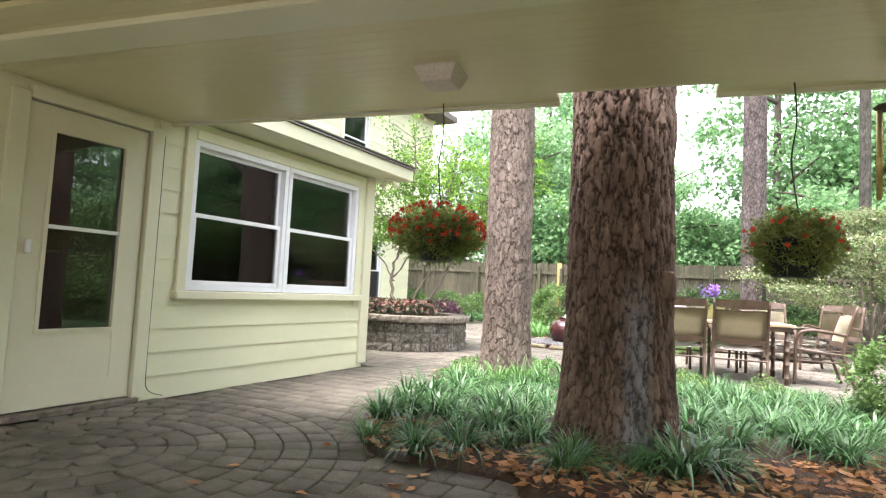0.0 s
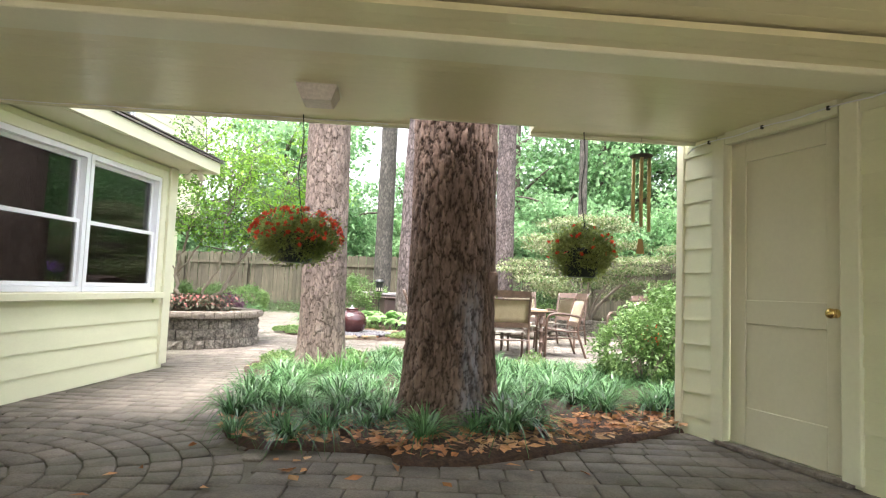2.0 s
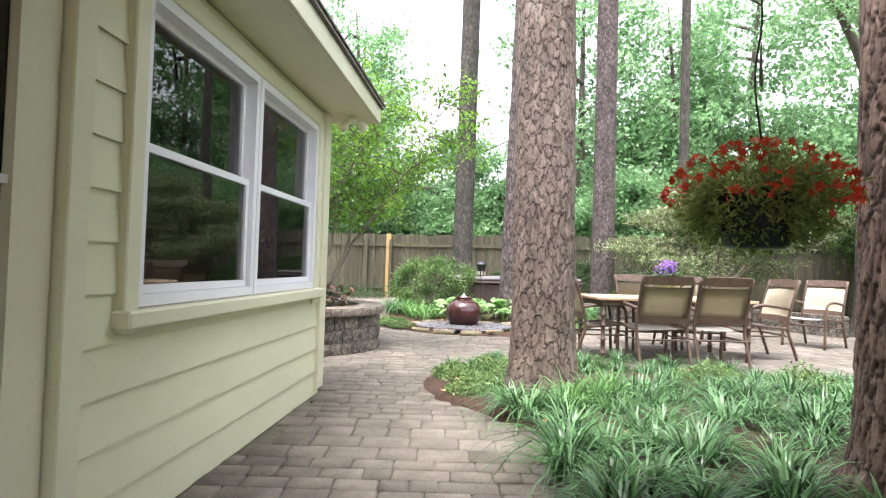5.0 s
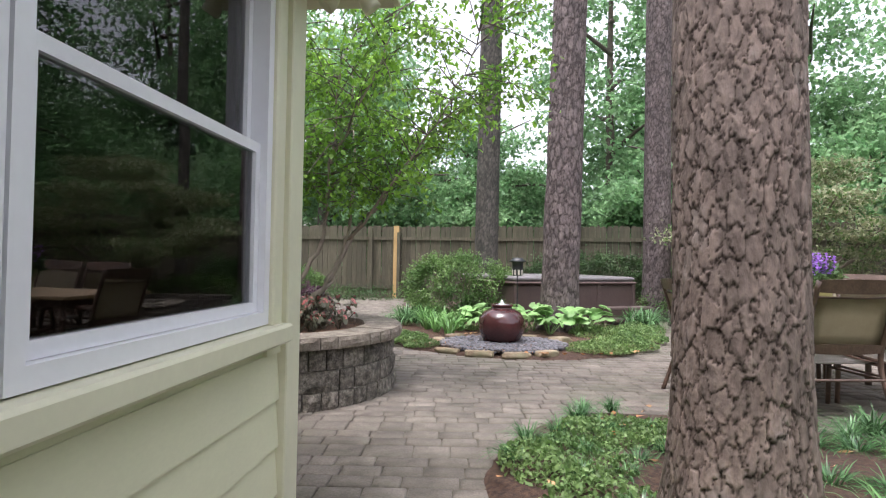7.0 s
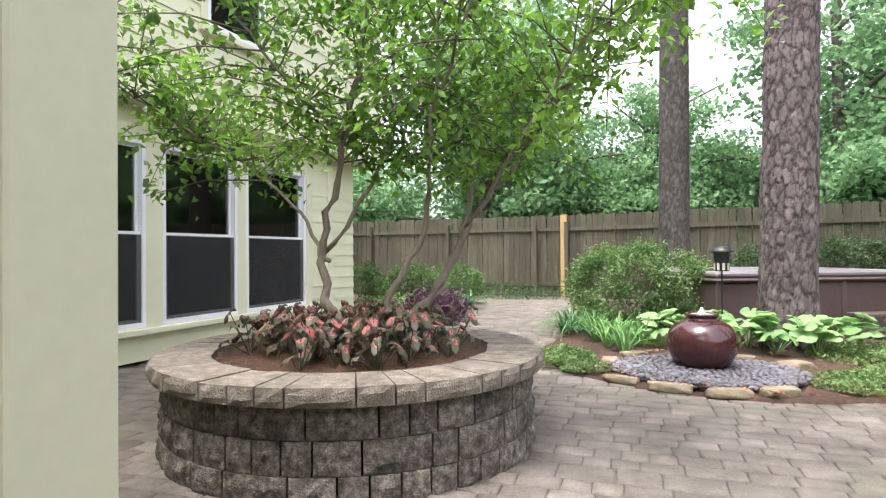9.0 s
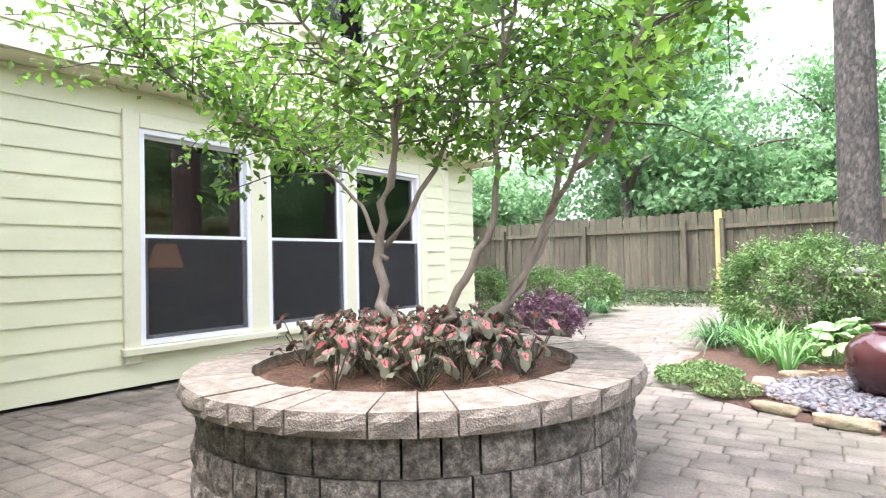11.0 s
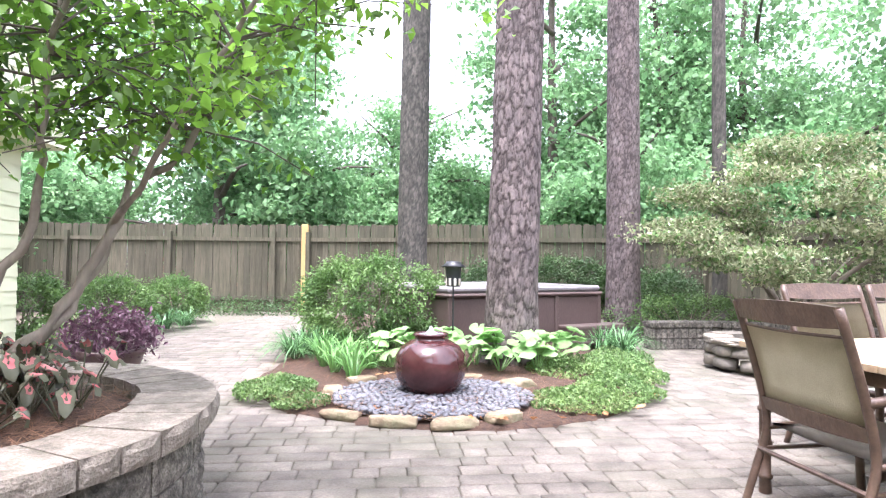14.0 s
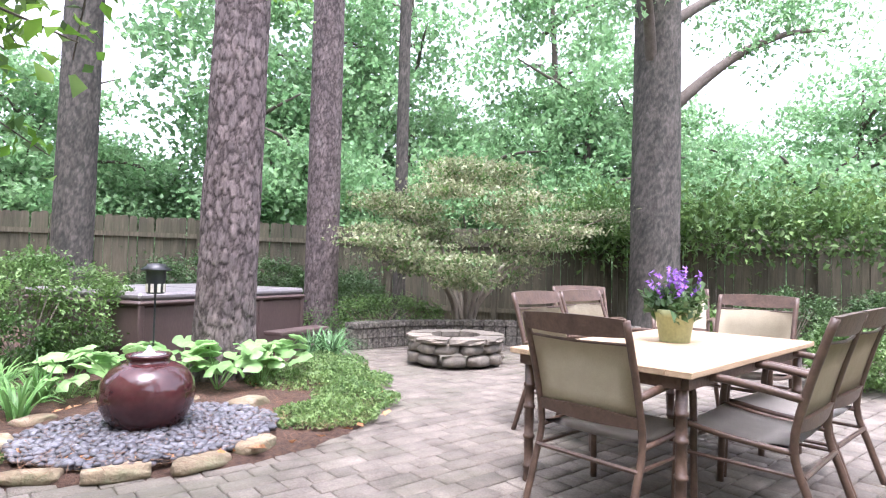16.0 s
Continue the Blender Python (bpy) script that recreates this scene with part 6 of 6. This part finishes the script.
part("wire", bm, M_WHITE, edge)
wc = thing("wall_cable", GM, "thin white cable clipped above the garage door", "cable")
bm = bmesh.new()
add_tube(bm, [(0.1 + 0.07 * k, -0.048, 2.075 + 0.012 * abs(math.sin(k * 0.5)) - 0.03 * (k == 0)) for k in range(21)], 0.004, 6)
part("wire", bm, M_WHITE, wc)
for s in (0.3, 0.74, 1.18):
    box_part("clip", (s, -0.046, 2.085), (0.014, 0.014, 0.024), M_WIRE, wc)
fl = thing("floodlight", pose(-3.0, 6.42, 2.21) @ Matrix.Diagonal((0.75, 0.75, 0.75, 1)), "twin-head white security floodlight under the eave", "floodlight")
bm = bmesh.new()
add_lathe(bm, [(0.05, 0), (0.05, -0.03), (0.02, -0.035)], 16)
part("base", bm, M_TRIM, fl, smooth=True)
for s in (-1, 1):
    bm = bmesh.new()
    add_lathe(bm, [(0.018, 0), (0.03, 0.03), (0.05, 0.09), (0.052, 0.13), (0.04, 0.128)], 18)
    h = part("lamp_head", bm, M_TRIM, fl, smooth=True)
    h.matrix_basis = pose(0.05 * s, 0.02, -0.04, 0, 140 * s, 20)
dc = thing("down_cable", WM, "thin dark cable running down the siding", "cable")
bm = bmesh.new()
add_tube(bm, bent([(3.6, -0.024, 2.0), (3.6, -0.024, 1.0), (3.6, -0.024, 0.25), (3.62, -0.03, 0.08), (3.75, -0.03, 0.02)], 6), 0.003, 5)
part("wire", bm, M_WIRE, dc)
bell = thing("door_bell", WM @ pose(2.47, -0.024, 1.28), "small beige doorbell plate on the siding", "doorbell")
box_part("plate", (0, 0, 0), (0.04, 0.015, 0.07), M_LAMPGLASS, bell, 0.003)
lv = thing("door_lever", WM @ pose(2.72, -0.005, 1.08), "small cream storm-door latch", "door handle")
box_part("latch", (0, -0.012, 0), (0.03, 0.03, 0.09), M_WHITE, lv, 0.005)
tagged(box_part("corner_board", (0, 0, 0), (0.14, 0.05, 2.24), M_TRIM, None, 0.006), "cream pilaster board beside the garage door", "trim", kind="structure")
bpy.data.objects["corner_board.003"].matrix_world = GM @ pose(1.6, -0.03, 1.14)

# ---- lantern by the tub ----
lan = thing("path_lantern", pose(-1.98, 12.87, 0), "black solar path lantern on a slim pole", "lantern")
M_BLACK = material("black_metal", [(0.012, 0.013, 0.015), (0.025, 0.027, 0.03)], 0.4, 10, 0.05, 80)
bm = bmesh.new()
add_tube(bm, [(0, 0, -0.05), (0, 0, 0.9)], 0.009, 8)
part("pole", bm, M_BLACK, lan)
bm = bmesh.new()
add_lathe(bm, [(0.07, 0.86), (0.075, 0.865), (0.08, 0.97), (0.083, 1.06), (0.09, 1.065)], 20)
part("lantern_body", bm, M_BLACK, lan, smooth=True)
bm = bmesh.new()
add_lathe(bm, [(0.125, 1.065), (0.13, 1.075), (0.085, 1.105), (0.075, 1.125), (0.02, 1.13)], 24)
part("lantern_cap", bm, M_BLACK, lan, smooth=True)
for k in range(9):
    a = 2 * math.pi * k / 9
    box_part("lantern_pane", (0.079 * math.cos(a), 0.079 * math.sin(a), 0.91), (0.006, 0.026, 0.075), M_LAMPGLASS, lan, rot=Matrix.Rotation(a, 4, "Z"))

# ---- flower pot on the table ----
M_CELADON = material("celadon_pot", [(0.27, 0.3, 0.14), (0.36, 0.39, 0.2)], 0.5, 6, 0.1, 60)
M_VIOLET = leaf_material("violet_petal", (0.22, 0.08, 0.45), (0.4, 0.2, 0.65), 0.5, 0.25)
fp = thing("flower_pot", pose(0.36, 9.23, TZ), "pale green pot of purple flowers on the table", "potted plant")
bm = bmesh.new()
add_lathe(bm, [(0.085, 0.0), (0.09, 0.005), (0.112, 0.15), (0.122, 0.152), (0.127, 0.2), (0.12, 0.202), (0.11, 0.18), (0.01, 0.17)], 28)
part("pot", bm, M_CELADON, fp, smooth=True)
part_mesh("foliage", leaves("foliage", clumps(np.random.default_rng(4), (0, 0, 0.25), (0.15, 0.15, 0.09), 40, 12, 0.03, 0.4), 0.07, [M_LEAF_DARK], 6), fp)
rr = np.random.default_rng(9)
bl = []
for k in range(26):
    a, q = rr.uniform(0, 6.28), rr.uniform(0, 0.13)
    for j in range(9):
        bl.append((q * math.cos(a) * (1 + 0.05 * j) + rr.normal() * 0.008, q * math.sin(a) * (1 + 0.05 * j) + rr.normal() * 0.008, 0.28 + 0.018 * j * rr.uniform(0.6, 1.3)))
part_mesh("blossoms", flowers(bl, 0.017, M_VIOLET, 10, 4), fp, "violet flower spikes")

# ---- red nandina berries ----
rr = np.random.default_rng(19)
part_mesh("berries", flowers(np.array((0.0, -0.3, 0.6)) + rr.normal(size=(40, 3)) * (0.05, 0.04, 0.05), 0.014, M_RED, 20), bpy.data.objects["nandina_shrub"], "small cluster of red berries")

# ---- neighbour's house beyond the fence ----
nh = thing("neighbour_house", pose(-9.5, 40, 0), "low brick house with a brown shingle roof", "house")
M_BRICK = material("far_brick", [(0.25, 0.15, 0.11), (0.33, 0.2, 0.15)], 0.9, 3, 0.3, 30)
box_part("wall", (0, 0, 1.3), (13, 7, 2.6), M_BRICK, nh)
bm = bmesh.new()
vs = [bm.verts.new(p) for p in ((-7, -4, 2.5), (7, -4, 2.5), (7, 4, 2.5), (-7, 4, 2.5), (-5, 0, 4.4), (5, 0, 4.4))]
for f in ((0, 1, 5, 4), (2, 3, 4, 5), (1, 2, 5), (3, 0, 4), (3, 2, 1, 0)):
    bm.faces.new([vs[i] for i in f])
part("roof", bm, M_SHINGLE, nh)

# ---- knot and resin on the broad pine ----
o = part_mesh("knot", rock(77, (0.075, 0.075, 0.12), M_BARK1, "knot"), p1)
o.matrix_basis = pose(0.275, -0.1, 1.02)

# ---- sitting room glimpsed through the windows ----
ac = thing("armchair", pose(-8.4, 10.0, 0.08, 0, 0, -60), "grey-green upholstered armchair inside the sitting room", "armchair")
M_FABRIC = material("grey_green_fabric", [(0.2, 0.25, 0.24), (0.28, 0.33, 0.31)], 0.9, 6, 0.3, 120)
box_part("seat", (0, 0, 0.27), (0.62, 0.6, 0.24), M_FABRIC, ac, 0.05)
box_part("backrest", (0, -0.3, 0.5), (0.66, 0.16, 0.62), M_FABRIC, ac, 0.06)
for x in (-0.37, 0.37):
    box_part("arm", (x, 0.0, 0.33), (0.14, 0.62, 0.46), M_FABRIC, ac, 0.05)
for x in (-0.3, 0.3):
    for y in (-0.28, 0.26):
        box_part("leg", (x, y, 0.07), (0.05, 0.05, 0.14), M_TWIG_DARK, ac)
tl = thing("table_lamp", pose(-8.95, 10.05, 0.08), "lit table lamp with a warm shade on a side table", "lamp")
M_SHADE = bpy.data.materials.new("lamp_shade")
M_SHADE.use_nodes = True
M_SHADE.node_tree.nodes["Principled BSDF"].inputs["Base Color"].default_value = (0.7, 0.4, 0.2, 1)
M_SHADE.node_tree.nodes["Principled BSDF"].inputs["Emission Color"].default_value = (1.0, 0.45, 0.15, 1)
M_SHADE.node_tree.nodes["Principled BSDF"].inputs["Emission Strength"].default_value = 0.12
bm = bmesh.new()
add_lathe(bm, [(0.2, 0.0), (0.03, 0.02), (0.03, 0.55), (0.3, 0.56), (0.3, 0.6), (0.04, 0.62), (0.09, 0.75), (0.03, 0.95)], 20)
part("stand", bm, M_TWIG_DARK, tl, smooth=True)
bm = bmesh.new()
add_lathe(bm, [(0.2, 0.95), (0.11, 1.22), (0.1, 1.22), (0.19, 0.95)], 24)
part("shade", bm, M_SHADE, tl, smooth=True)

# ---- single pavers of the walk beside the wing ----
shared = {}
for X, Y, ang, w, h in near:
    if (w, h) not in shared:
        V, F = paver_arrays([(0, 0, 0, w, h)], int(w * 1000 + h * 10))
        shared[(w, h)] = array_mesh("paver", V, F, [M_PAVER])
    o = part_mesh("paver", shared[(w, h)], pav)
    o.matrix_basis = pose(X, Y, pr.uniform(-0.002, 0.002), pr.uniform(-0.3, 0.3), pr.uniform(-0.3, 0.3), math.degrees(ang))
V, F = paver_arrays(ringcells, 6)
o = part_mesh("ring_pavers", array_mesh("ring_pavers", V, F, [M_PAVER]), pav)
tagged(o, "pavers laid in rings", kind="stuff")
